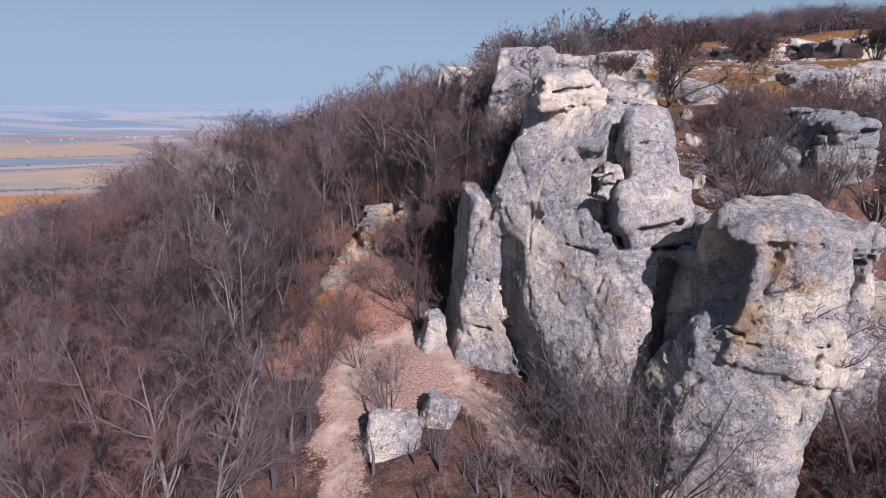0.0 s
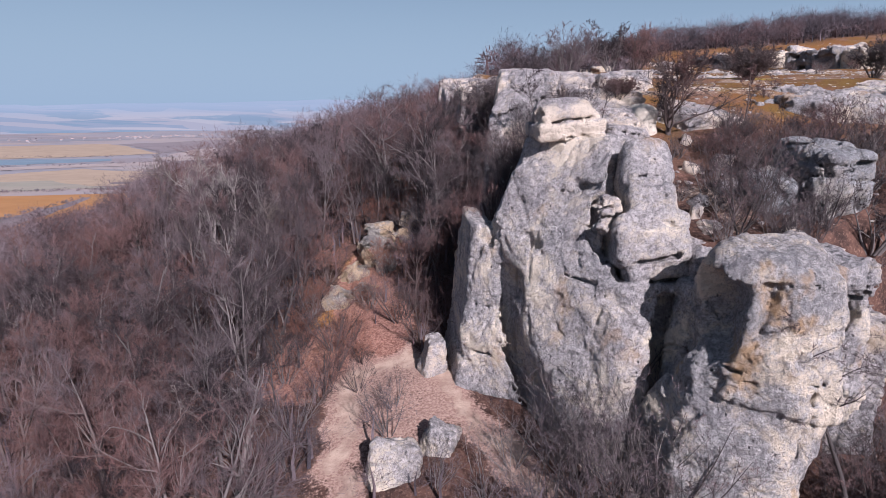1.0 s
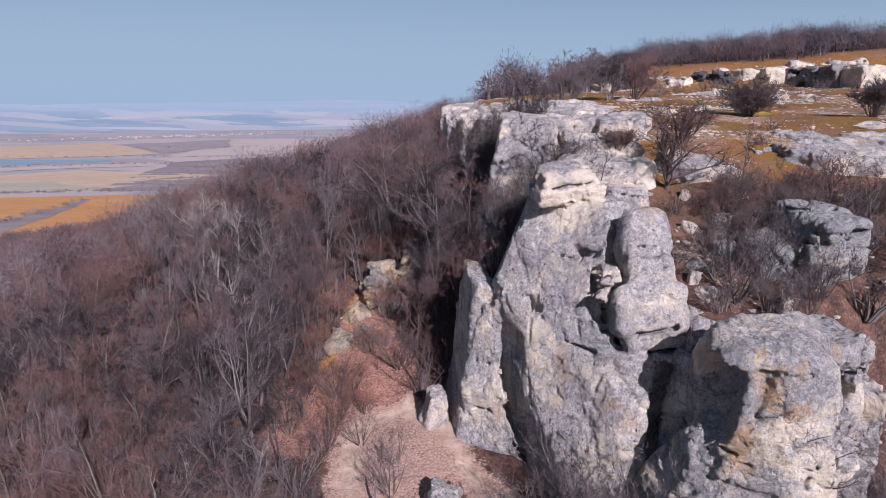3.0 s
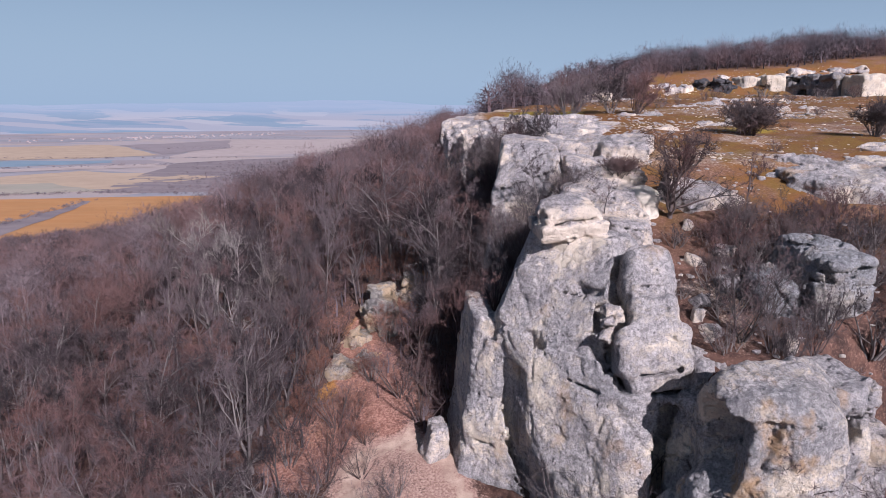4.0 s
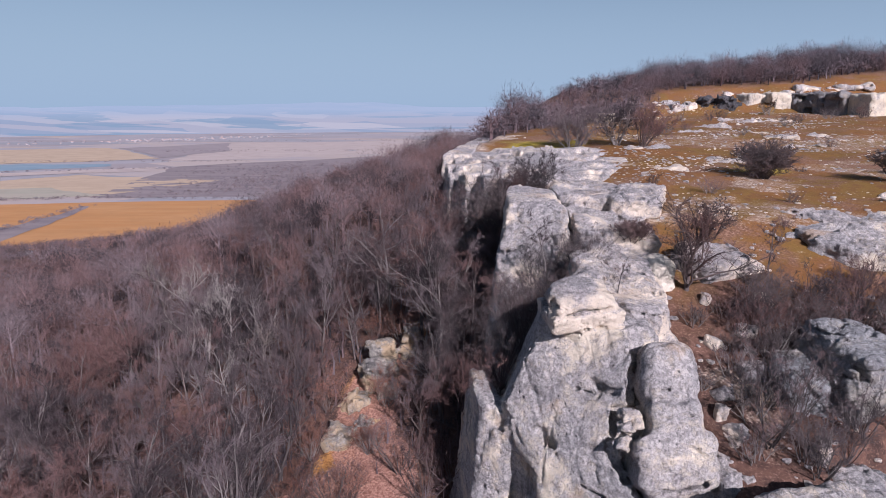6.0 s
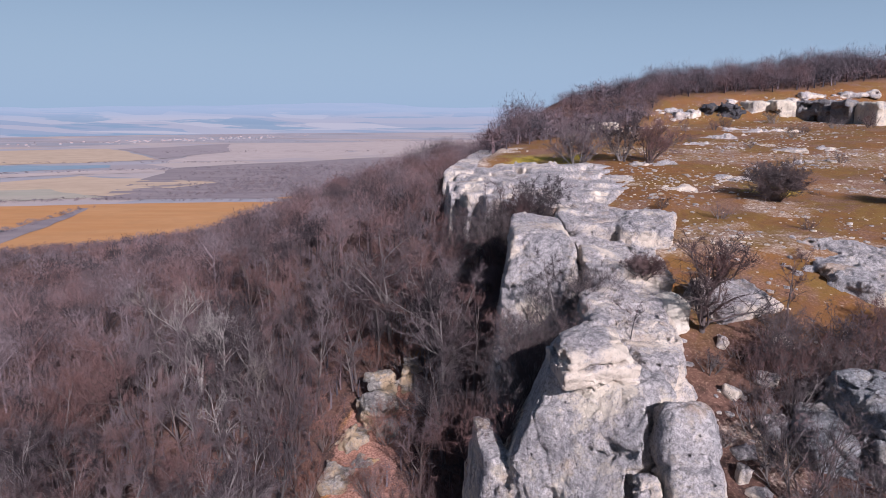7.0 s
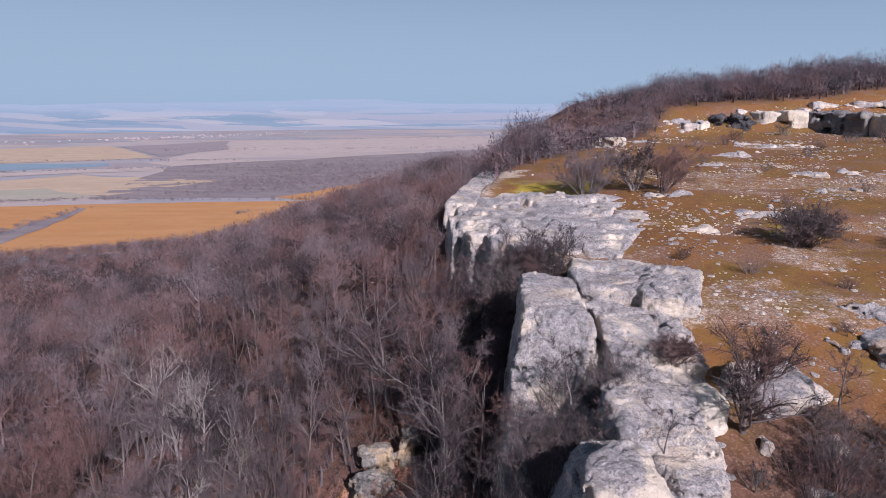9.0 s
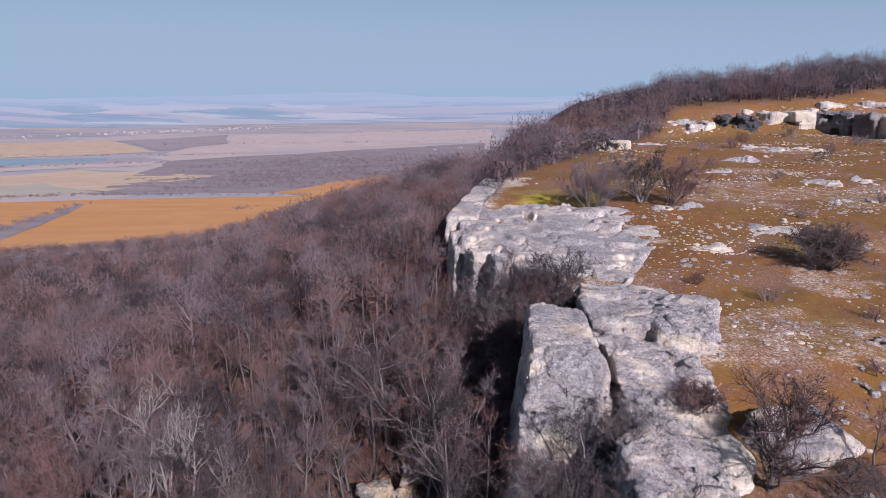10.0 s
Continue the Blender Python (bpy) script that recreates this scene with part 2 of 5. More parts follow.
# ---- tools: noise, solid rock shapes, meshes ----
def lattice(ix, iy, iz, seed):
    h = (ix.astype(np.uint32) * np.uint32(374761393) + iy.astype(np.uint32) * np.uint32(668265263)
         + iz.astype(np.uint32) * np.uint32(2147483647) + np.uint32(seed * 974711 + 1013904223))
    h = (h ^ (h >> np.uint32(13))) * np.uint32(1274126177)
    h = h ^ (h >> np.uint32(16))
    return h.astype(np.float32) * np.float32(2.0 / 4294967295.0) - np.float32(1)


def vnoise(x, y, z, seed=0):
    x, y, z = (np.asarray(a, np.float32) for a in np.broadcast_arrays(x, y, z))
    fx, fy, fz = np.floor(x), np.floor(y), np.floor(z)
    ix, iy, iz = (f.astype(np.int64) for f in (fx, fy, fz))
    u, v, w = ((a - f) ** 2 * (3 - 2 * (a - f)) for a, f in ((x, fx), (y, fy), (z, fz)))
    out = 0
    for dx in (0, 1):
        for dy in (0, 1):
            for dz in (0, 1):
                k = (u if dx else 1 - u) * (v if dy else 1 - v) * (w if dz else 1 - w)
                out = out + k * lattice(ix + dx, iy + dy, iz + dz, seed)
    return out


def fbm(x, y, z, seed=0, octaves=4, gain=0.5):
    total, amp, f = 0, 1.0, 1.0
    for o in range(octaves):
        total = total + amp * vnoise(x * f, y * f, z * f, seed + 17 * o)
        amp, f = amp * gain, f * 2.03
    return total


def sstep(a, b, x):
    t = np.clip((x - a) / (b - a), 0, 1)
    return t * t * (3 - 2 * t)


def smin(a, b, k):
    h = np.clip(0.5 + 0.5 * (b - a) / k, 0, 1)
    return b + (a - b) * h - k * h * (1 - h)


def smax(a, b, k):
    return -smin(-a, -b, k)


def rbox(P, centre, half, turn=(0, 0, 0), r=0.4):
    """Signed distance to a rounded, turned box."""
    R = np.array(Euler([radians(a) for a in turn]).to_matrix())
    q = [sum(R[j][i] * (P[j] - centre[j]) for j in range(3)) for i in range(3)]
    d = [np.abs(q[i]) - (half[i] - r) for i in range(3)]
    out = np.sqrt(sum(np.maximum(e, 0) ** 2 for e in d))
    return out + np.minimum(np.maximum(np.maximum(d[0], d[1]), d[2]), 0) - r


def blob(P, centre, half, turn=(0, 0, 0)):
    """About the signed distance to a turned ellipsoid."""
    R = np.array(Euler([radians(a) for a in turn]).to_matrix())
    q = [sum(R[j][i] * (P[j] - centre[j]) for j in range(3)) / half[i] for i in range(3)]
    n = np.sqrt(sum(e * e for e in q))
    return (n - 1) * min(half)


def half_space(P, point, normal):
    n = np.array(normal, float) / np.linalg.norm(normal)
    return sum(n[i] * (P[i] - point[i]) for i in range(3))


def hull(P, planes, k=0.5):
    d = half_space(P, *planes[0])
    for p in planes[1:]:
        d = smax(d, half_space(P, *p), k)
    return d


def surface_nets(d, low, h):
    s = d < 0
    n = [a - 1 for a in d.shape]
    corner = [(i, j, k) for i in (0, 1) for j in (0, 1) for k in (0, 1)]
    part_of = [s[i:n[0] + i, j:n[1] + j, k:n[2] + k] for i, j, k in corner]
    count = sum(p.astype(np.int8) for p in part_of)
    cells = np.argwhere((count > 0) & (count < 8))
    index = -np.ones(n, np.int64)
    index[tuple(cells.T)] = np.arange(len(cells))
    vals = [d[cells[:, 0] + i, cells[:, 1] + j, cells[:, 2] + k] for i, j, k in corner]
    total, hits = np.zeros((len(cells), 3)), np.zeros(len(cells))
    for a in range(8):
        for b in range(a + 1, 8):
            ca, cb = np.array(corner[a]), np.array(corner[b])
            if np.abs(ca - cb).sum() != 1:
                continue
            cross = (vals[a] < 0) != (vals[b] < 0)
            t = np.where(cross, vals[a] / np.where(cross, vals[a] - vals[b], 1), 0)
            total += np.where(cross[:, None], ca + t[:, None] * (cb - ca), 0)
            hits += cross
    verts = (cells + total / hits[:, None]) * h + np.array(low)
    faces = []
    for axis in range(3):
        o1, o2 = [e for e in range(3) if e != axis]
        lo = [slice(None)] * 3
        hi = [slice(None)] * 3
        lo[axis], hi[axis] = slice(0, -1), slice(1, None)
        change = s[tuple(lo)] != s[tuple(hi)]
        e = np.argwhere(change)
        e = e[(e[:, o1] > 0) & (e[:, o2] > 0) & (e[:, o1] < n[o1]) & (e[:, o2] < n[o2])]
        quad = []
        for a, b in ((-1, -1), (0, -1), (0, 0), (-1, 0)):
            c = e.copy()
            c[:, o1] += a
            c[:, o2] += b
            quad.append(index[tuple(c.T)])
        quad = np.stack(quad, 1)
        flip = s[tuple(e.T)] == (axis == 1)
        quad[flip] = quad[flip][:, ::-1]
        faces.append(quad)
    return verts, np.concatenate(faces)


def mesh_of(name, verts, faces, material=None, smooth=False):
    verts, faces = np.asarray(verts, np.float32), np.asarray(faces, np.int32)
    me = bpy.data.meshes.new(name)
    m, k = faces.shape
    me.vertices.add(len(verts))
    me.vertices.foreach_set("co", verts.ravel())
    me.loops.add(m * k)
    me.loops.foreach_set("vertex_index", faces.ravel())
    me.polygons.add(m)
    me.polygons.foreach_set("loop_start", np.arange(0, m * k, k, dtype=np.int32))
    me.polygons.foreach_set("loop_total", np.full(m, k, np.int32))
    me.polygons.foreach_set("use_smooth", np.full(m, smooth))
    me.update(calc_edges=True)
    if material:
        me.materials.append(material)
    return me


def thing(name, mesh=None, label="", category="", group="", kind="", at=None):
    ob = new(name, mesh)
    if at is not None:
        ob.matrix_basis = at
    return tagged(ob, label, category, group, kind)


def piece(name, mesh, parent, label=""):
    ob = new(name, mesh)
    ob.parent = parent
    return tagged(ob, label)


def facets(x, y, z, seed):
    """Broken blocks: a level for each cell and how near its border is."""
    fx, fy, fz = np.floor(x), np.floor(y), np.floor(z)
    near = np.full(x.shape, 9.0, np.float32)
    second, level = near.copy(), np.zeros(x.shape, np.float32)
    for i in (-1, 0, 1):
        for j in (-1, 0, 1):
            for k in (-1, 0, 1):
                h = lattice((fx + i).astype(np.int64), (fy + j).astype(np.int64), (fz + k).astype(np.int64), seed)
                a, b = h * 17.31, h * 29.7
                dx = fx + i + 0.5 + 0.45 * h - x
                dy = fy + j + 0.9 * (a - np.floor(a)) + 0.05 - y
                dz = fz + k + 0.9 * (b - np.floor(b)) + 0.05 - z
                r = dx * dx + dy * dy + dz * dz
                first = r < near
                second = np.where(first, near, np.minimum(second, r))
                level = np.where(first, h, level)
                near = np.where(first, r, near)
    return level, np.sqrt(second) - np.sqrt(near)


def rock(name, shape, low, high, h, label, material=ROCK, rough=0.35, strata=0.12, seed=1, category="rock", kind="", group="", grain=1.0, cracks=0.4):
    """A rock from a signed-distance shape, weathered into beds, blocks and grit."""
    ax = [np.arange(low[i], high[i] + h, h, dtype=np.float32) for i in range(3)]
    G = np.meshgrid(*ax, indexing="ij")
    wx = 0.2 * vnoise(G[0] * 0.5, G[1] * 0.5, G[2] * 0.5, seed + 5)
    W = (G[0] + wx, G[1] + wx, G[2] + 0.5 * wx)
    d = shape(W).astype(np.float32)
    near = np.abs(d) < 0.75
    x, y, z = (g[near] for g in G)
    n = 0.42 * rough * fbm(x * 0.45 * grain, y * 0.45 * grain, z * 0.4 * grain, seed, 5, 0.55)
    warp = 0.35 * vnoise(x * 0.8, y * 0.8, z * 0.8, seed + 71)
    level, edge = facets(x * 0.5 * grain + warp, y * 0.5 * grain - warp, z * 0.75 * grain + 0.5 * warp, seed + 60)
    n = n + 0.30 * rough * level + 0.6 * rough * sstep(0.05, 0.0, edge) * sstep(0.15, 0.45, vnoise(x * 0.3, y * 0.3, z * 0.3, seed + 61))
    level, edge = facets(x * 1.3 * grain + warp, y * 1.3 * grain - warp, z * 1.7 * grain, seed + 65)
    n = n + 0.12 * rough * level
    if h < 0.2:
        chip, edge = facets(x * 2.4 * grain + warp, y * 2.4 * grain - warp, z * 2.0 * grain, seed + 67)
        n = n + 0.055 * chip + 0.05 * sstep(0.10, 0.0, edge)
    bed = z * 1.1 + 0.5 * vnoise(x * 0.15, y * 0.15, z * 0.1, seed + 3) + 0.10 * vnoise(x * 0.9, y * 0.9, z, seed + 4)
    bed = np.abs(bed - np.round(bed)) * (1 + 0.6 * vnoise(x * 0.1, y * 0.1, np.round(bed), seed + 9))
    n = n + strata * sstep(0.10, 0.0, bed) * sstep(-0.3, 0.4, vnoise(x * 0.25, y * 0.25, z * 0.6, seed + 12)) * 2.2
    pit = vnoise(x * 1.3, y * 1.3, z * 1.0, seed + 31)
    n = n + 0.5 * rough * sstep(0.7, 0.95, pit)
    crack = np.abs(vnoise(x * 0.32, y * 0.32, z * 0.16, seed + 41))
    n = n + cracks * sstep(0.03, 0.0, crack)
    fine = np.abs(vnoise(x * 0.85 * grain + warp, y * 0.85 * grain, z * 0.7 * grain, seed + 43))
    n = n + 0.45 * cracks * sstep(0.035, 0.0, fine) * sstep(-0.1, 0.3, vnoise(x * 0.35, y * 0.35, z * 0.35, seed + 44))
    d[near] = d[near] + n
    verts, faces = surface_nets(d, low, h)
    return thing(name, mesh_of(name, verts, faces, material, True), label, category, group, kind)


# ---- the lie of the land ----
EDGE = np.array([(400, 10), (60, 26), (40, 29), (26, 32.5), (20, 31), (18.5, 27), (13, 26.5), (12.5, 33), (9, 36), (8.5, 44),
                 (10.2, 50), (10.6, 58), (11, 64), (7, 71), (3, 80), (1.2, 88), (4.5, 105), (8, 121), (12, 150), (24, 210), (60, 300), (220, 400), (3000, 600)], float)


def beyond_edge(x, y):
    """Signed distance to the plateau's edge, positive on the plateau."""
    best = np.full(np.shape(x), 1e18)
    inside = np.zeros(np.shape(x), bool)
    ring = np.concatenate([EDGE, [(6000, 6000), (6000, 10)]])
    for n, ((ax, ay), (bx, by)) in enumerate(zip(ring, np.roll(ring, -1, axis=0))):
        ux, uy = bx - ax, by - ay
        if n < len(EDGE) - 1:
            t = np.clip(((x - ax) * ux + (y - ay) * uy) / (ux * ux + uy * uy), 0, 1)
            best = np.minimum(best, (x - ax - t * ux) ** 2 + (y - ay - t * uy) ** 2)
        if uy:
            inside ^= ((ay > y) != (by > y)) & (x < ux * (y - ay) / uy + ax)
    return np.sqrt(best) * np.where(inside, 1.0, -1.0)


def plateau(x, y):
    base = np.interp(y, (-50, 20, 27, 31, 37, 44, 54, 70, 95, 120, 150, 176, 192, 260, 400, 600, 800), (-9, -6.5, -5.2, -4.4, -2.4, 0.8, 3.7, 5.6, 7.4, 8.8, 10.2, 11.0, 18.0, 22, 16, -60, -115))
    rise = sstep(40, 150, x) * np.interp(y, (60, 130, 165, 190, 240), (0, 2.0, 1.0, 5, 9))
    drop = sstep(45, -10, x) * np.interp(y, (90, 130, 200, 260, 400), (0, 0.5, 9, 17, 30))
    shelf = 1.3 * sstep(24, 12, x) * sstep(62, 68, y) * sstep(100, 94, y)
    return base + rise - drop - shelf + 0.35 * fbm(x * 0.11, y * 0.11, 0 * x, 3, 4)


# height of the wooded slope: columns by bearing to the left, rows by distance ahead
AHEAD = (-300, 0, 20, 30, 40, 50, 60, 80, 100, 150, 200, 300, 420, 600)
BEARING = (0.0, 0.2, 0.37, 0.7, 1.3)
FALL = ((-75, -24, -19, -17, -15.3, -12.5, -9.5, -4.6, -1.5, 0.0, -3.5, -12.5, -32, -112),
        (-78, -25, -20, -18, -16, -13.2, -10.4, -6.2, -6.4, -10.5, -15.5, -30, -54, -116),
        (-80, -26, -20.8, -18.8, -17, -14.6, -11.4, -10, -13, -21.5, -30, -47, -70, -118),
        (-85, -30, -23, -21, -20, -19, -18.5, -22, -26, -35, -44.5, -61, -86, -120),
        (-100, -40, -30, -28, -28, -29, -31, -38, -44, -58, -70, -92, -118, -130))


def slope(x, y):
    u = np.clip(-x / np.maximum(y + 3, 20), 0, 1.3)
    cols = [np.interp(y, AHEAD, f) for f in FALL]
    z = cols[0]
    for k in range(4):
        t = np.clip((u - BEARING[k]) / (BEARING[k + 1] - BEARING[k]), 0, 1)
        z = z + t * (cols[k + 1] - cols[k])
    return z + 0.5 * fbm(x * 0.06, y * 0.06, 0 * x, 8, 4)


PLAIN_Z = -115.0


def land(x, y):
    x, y = np.asarray(x, float), np.asarray(y, float)
    s = beyond_edge(x, y)
    low = slope(x, y)
    k = 12.0
    low = -smin(-low, 0 * low - PLAIN_Z, k)
    w = np.interp(y, (95, 140, 200, 400), (1.0, 5.0, 16.0, 40.0))
    up = sstep(-1.2 * w, 0.8 * w, s + 0.5 * fbm(x * 0.3, y * 0.3, 0 * x, 21, 3))
    z = low * (1 - up) + plateau(x, y) * up
    return z


def wood_line(x):
    """Where the ridge woods begin, going away over the plateau."""
    return 4 * np.sin(x * 0.11) + np.interp(x, (0, 12, 24, 35, 45, 55, 65, 100, 200, 330), (100, 118, 138, 158, 173, 184, 191, 197, 196, 186))


def trail_mask(x, y):
    x = x + 0.9 * fbm(x * 0.5, y * 0.5, 0 * x, 31, 3)
    y = y + 0.9 * fbm(x * 0.5, y * 0.5, 0 * x, 32, 3)
    pts = ((-6.0, 10), (-5.6, 26), (-6.6, 33), (-6.0, 39), (-3, 40.5), (-0.5, 37.5), (1.2, 33), (3.5, 29.5), (6, 26.5))
    wide = (0.8, 0.8, 0.9, 1.2, 1.0, 0.9, 0.8, 0.8, 0.7)
    out = np.zeros(np.shape(x))
    for (a, b), (c, d), w in zip(pts[:-1], pts[1:], wide):
        t = np.clip(((x - a) * (c - a) + (y - b) * (d - b)) / ((c - a) ** 2 + (d - b) ** 2), 0, 1)
        r = np.hypot(x - a - t * (c - a), y - b - t * (d - b))
        out = np.maximum(out, sstep(w * 2.0, w * 0.1, r))
    yard = sstep(1.2, 0.6, np.hypot((x + 2.2) / 4.6, (y - 35.0) / 4.6))
    return np.maximum(out, 0.5 * yard)


def ochre_mask(x, y):
    out = np.zeros(np.shape(x))
    for cx, cy, r in ((-7.6, 54.0, 3.0), (-8.2, 49.5, 2.6), (-9.0, 45.5, 2.6), (-5.2, 57.5, 2.4), (-9.6, 41.5, 1.8), (-3.6, 62.0, 2.0)):
        out = np.maximum(out, sstep(r * 1.15, r * 0.3, np.hypot(x - cx, (y - cy) * 0.8)))
    return out


def clearing(x, y):
    """Open, shrubby ground below the ochre outcrops."""
    out = np.zeros(np.shape(x))
    for cx, cy, rx, ry in ((-7.2, 50.5, 2.8, 7.5), (-6.0, 44.0, 3.6, 5.0), (-5.2, 57.0, 2.4, 4.0), (-10.2, 40.5, 3.8, 5.0)):
        out = np.maximum(out, sstep(1.15, 0.75, np.hypot((x - cx) / rx, (y - cy) / ry)))
    return out


def axis_points(spans):
    out = []
    for a, b, step in spans:
        out += list(np.arange(a, b, step))
    return np.array(out + [spans[-1][1]])


def build_ground():
    xs = axis_points(((-4900, -1000, 300), (-1000, -400, 60), (-400, -120, 20), (-120, -40, 4), (-40, -14, 1.2), (-14, 40, 0.55), (40, 110, 1.6), (110, 260, 8), (260, 1000, 60), (1000, 4900, 300)))
    ys = axis_points(((-4900, -500, 400), (-500, -40, 40), (-40, 14, 5), (14, 100, 0.6), (100, 190, 1.6), (190, 330, 6), (330, 1000, 25), (1000, 3000, 100), (3000, 4900, 80)))
    X, Y = np.meshgrid(xs, ys, indexing="ij")
    Z = land(X, Y)
    n, m = X.shape
    idx = np.arange(n * m).reshape(n, m)
    faces = np.stack([idx[:-1, :-1], idx[1:, :-1], idx[1:, 1:], idx[:-1, 1:]], -1).reshape(-1, 4)
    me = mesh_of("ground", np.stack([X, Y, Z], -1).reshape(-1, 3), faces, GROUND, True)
    s = beyond_edge(X, Y)
    stony = np.maximum(sstep(9, 0, s) * 0.55, 0.48 * sstep(24, 4, s) * sstep(60, 68, Y) * sstep(104, 90, Y)) * sstep(-1, 1, s) * sstep(40, 50, Y) + 0.45 * sstep(0.1, 0.6, fbm(X * 0.06, Y * 0.09, 0 * X, 77, 4)) * sstep(0, 6, s) + 0.10 * sstep(158, 176, Y) * sstep(30, 75, X) + 0.14 * sstep(-2, 1, s) * sstep(46, 38, Y)
    masks = {"trail": trail_mask(X, Y), "ochre": ochre_mask(X, Y), "russet": clearing(X, Y) * (1 - trail_mask(X, Y)), "meadow": sstep(1, 3, s) * sstep(40, 50, Y + 3 * fbm(X * 0.2, Y * 0.2, 0 * X, 90, 3)) * sstep(3, -3, Y - wood_line(X)),
             "moss": sstep(0.4, 0.85, 1.2 * np.exp(-((X - 14) / 7) ** 2 - ((Y - 100) / 9) ** 2) + np.exp(-((X - 36) / 5) ** 2 - ((Y - 76) / 4) ** 2) + 0.55 * np.exp(-((X - 26) / 4) ** 2 - ((Y - 45) / 3) ** 2) + 0.28 * fbm(X * 0.25, Y * 0.25, 0 * X, 93, 4)), "stony": stony * (Y < wood_line(X)) * (0.45 + 0.55 * sstep(168, 148, Y)),
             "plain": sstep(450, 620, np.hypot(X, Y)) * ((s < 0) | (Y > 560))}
    for key, v in masks.items():
        at = me.attributes.new(key, "FLOAT", "POINT")
        at.data.foreach_set("value", v.ravel().astype(np.float32))
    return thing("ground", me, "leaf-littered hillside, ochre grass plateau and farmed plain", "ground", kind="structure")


build_ground()


def height(x, y):
    return float(land(np.array([x]), np.array([y]))[0])


# ---- fields of the plain ----
def field(name, corners, material, label, lift=0.6, n=14):
    (a, b, c, d) = [np.array(p, float) for p in corners]
    u, v = np.meshgrid(np.linspace(0, 1, n), np.linspace(0, 1, n), indexing="ij")
    p = ((1 - u) * (1 - v))[..., None] * a + (u * (1 - v))[..., None] * b + (u * v)[..., None] * c + ((1 - u) * v)[..., None] * d
    p = p + 17 * np.stack([fbm(p[..., 0] * 0.008, p[..., 1] * 0.008, 0 * u, 3, 3), fbm(p[..., 0] * 0.008, p[..., 1] * 0.008, 0 * u, 4, 3)], -1)
    z = land(p[..., 0], p[..., 1]) + lift
    idx = np.arange(n * n).reshape(n, n)
    faces = np.stack([idx[:-1, :-1], idx[1:, :-1], idx[1:, 1:], idx[:-1, 1:]], -1).reshape(-1, 4)
    return thing(name, mesh_of(name, np.concatenate([p, z[..., None]], -1).reshape(-1, 3), faces, material, True), label, "field", kind="structure")
ORANGE = field_material("stubble_orange", (0.387, 0.185, 0.073), (0.421, 0.219, 0.099))
TAN = field_material("stubble_tan", (0.430, 0.323, 0.241), (0.387, 0.288, 0.219))
PINK = field_material("bare_pinkish_soil", (0.404, 0.331, 0.314), (0.370, 0.305, 0.301))
DUSK = field_material("scrub_mauve", (0.172, 0.142, 0.159), (0.241, 0.198, 0.206))
PLOUGH = field_material("ploughed_mauve", (0.241, 0.202, 0.219), (0.267, 0.224, 0.237))
SAGE = field_material("winter_crop", (0.301, 0.280, 0.232), (0.335, 0.292, 0.249))
WATER = field_material("water_grey_blue", (0.172, 0.241, 0.310), (0.206, 0.267, 0.327))
field("field", ((-640, 520), (-110, 560), (-190, 900), (-780, 830)), ORANGE, "orange stubble field at the foot of the hill", 0.3)
field("field", ((-505, 560), (-430, 560), (-474, 830), (-486, 830)), DUSK, "mauve scrub along a stream bed in the stubble", 0.6)
field("field", ((-262, 922), (-188, 890), (-80, 1040), (-114, 1125)), ORANGE, "ochre stubble strip on the low rise", 0.6)
field("field", ((-860, 1040), (-495, 955), (-408, 1160), (-740, 1235)), TAN, "tan harvested field on the plain", 0.3)
field("field", ((-820, 870), (-488, 930), (-655, 1042), (-900, 1000)), SAGE, "pale green winter crop on the plain", 0.6)
field("field", ((-505, 912), (60, 940), (120, 1960), (-615, 1430)), DUSK, "mauve scrubland on the plain", 0.3)
field("field", ((-1200, 1180), (-770, 1442), (-808, 1505), (-1300, 1420)), WATER, "grey-blue river reach on the plain", 0.3)
field("field", ((-1050, 1130), (-610, 1330), (-650, 1410), (-1000, 1235)), PINK, "pale bare strip on the plain", 0.6)
field("field", ((-1200, 1400), (-757, 1665), (-1120, 2140), (-1800, 1880)), TAN, "pale tan field on the plain", 0.6)
field("field", ((-765, 1700), (-668, 1980), (-827, 2441), (-1080, 2110)), PLOUGH, "dark ploughed field on the plain", 0.9)
field("field", ((-700, 1560), (150, 2041), (200, 2815), (-820, 2430)), PINK, "pale pinkish field on the plain", 0.3)


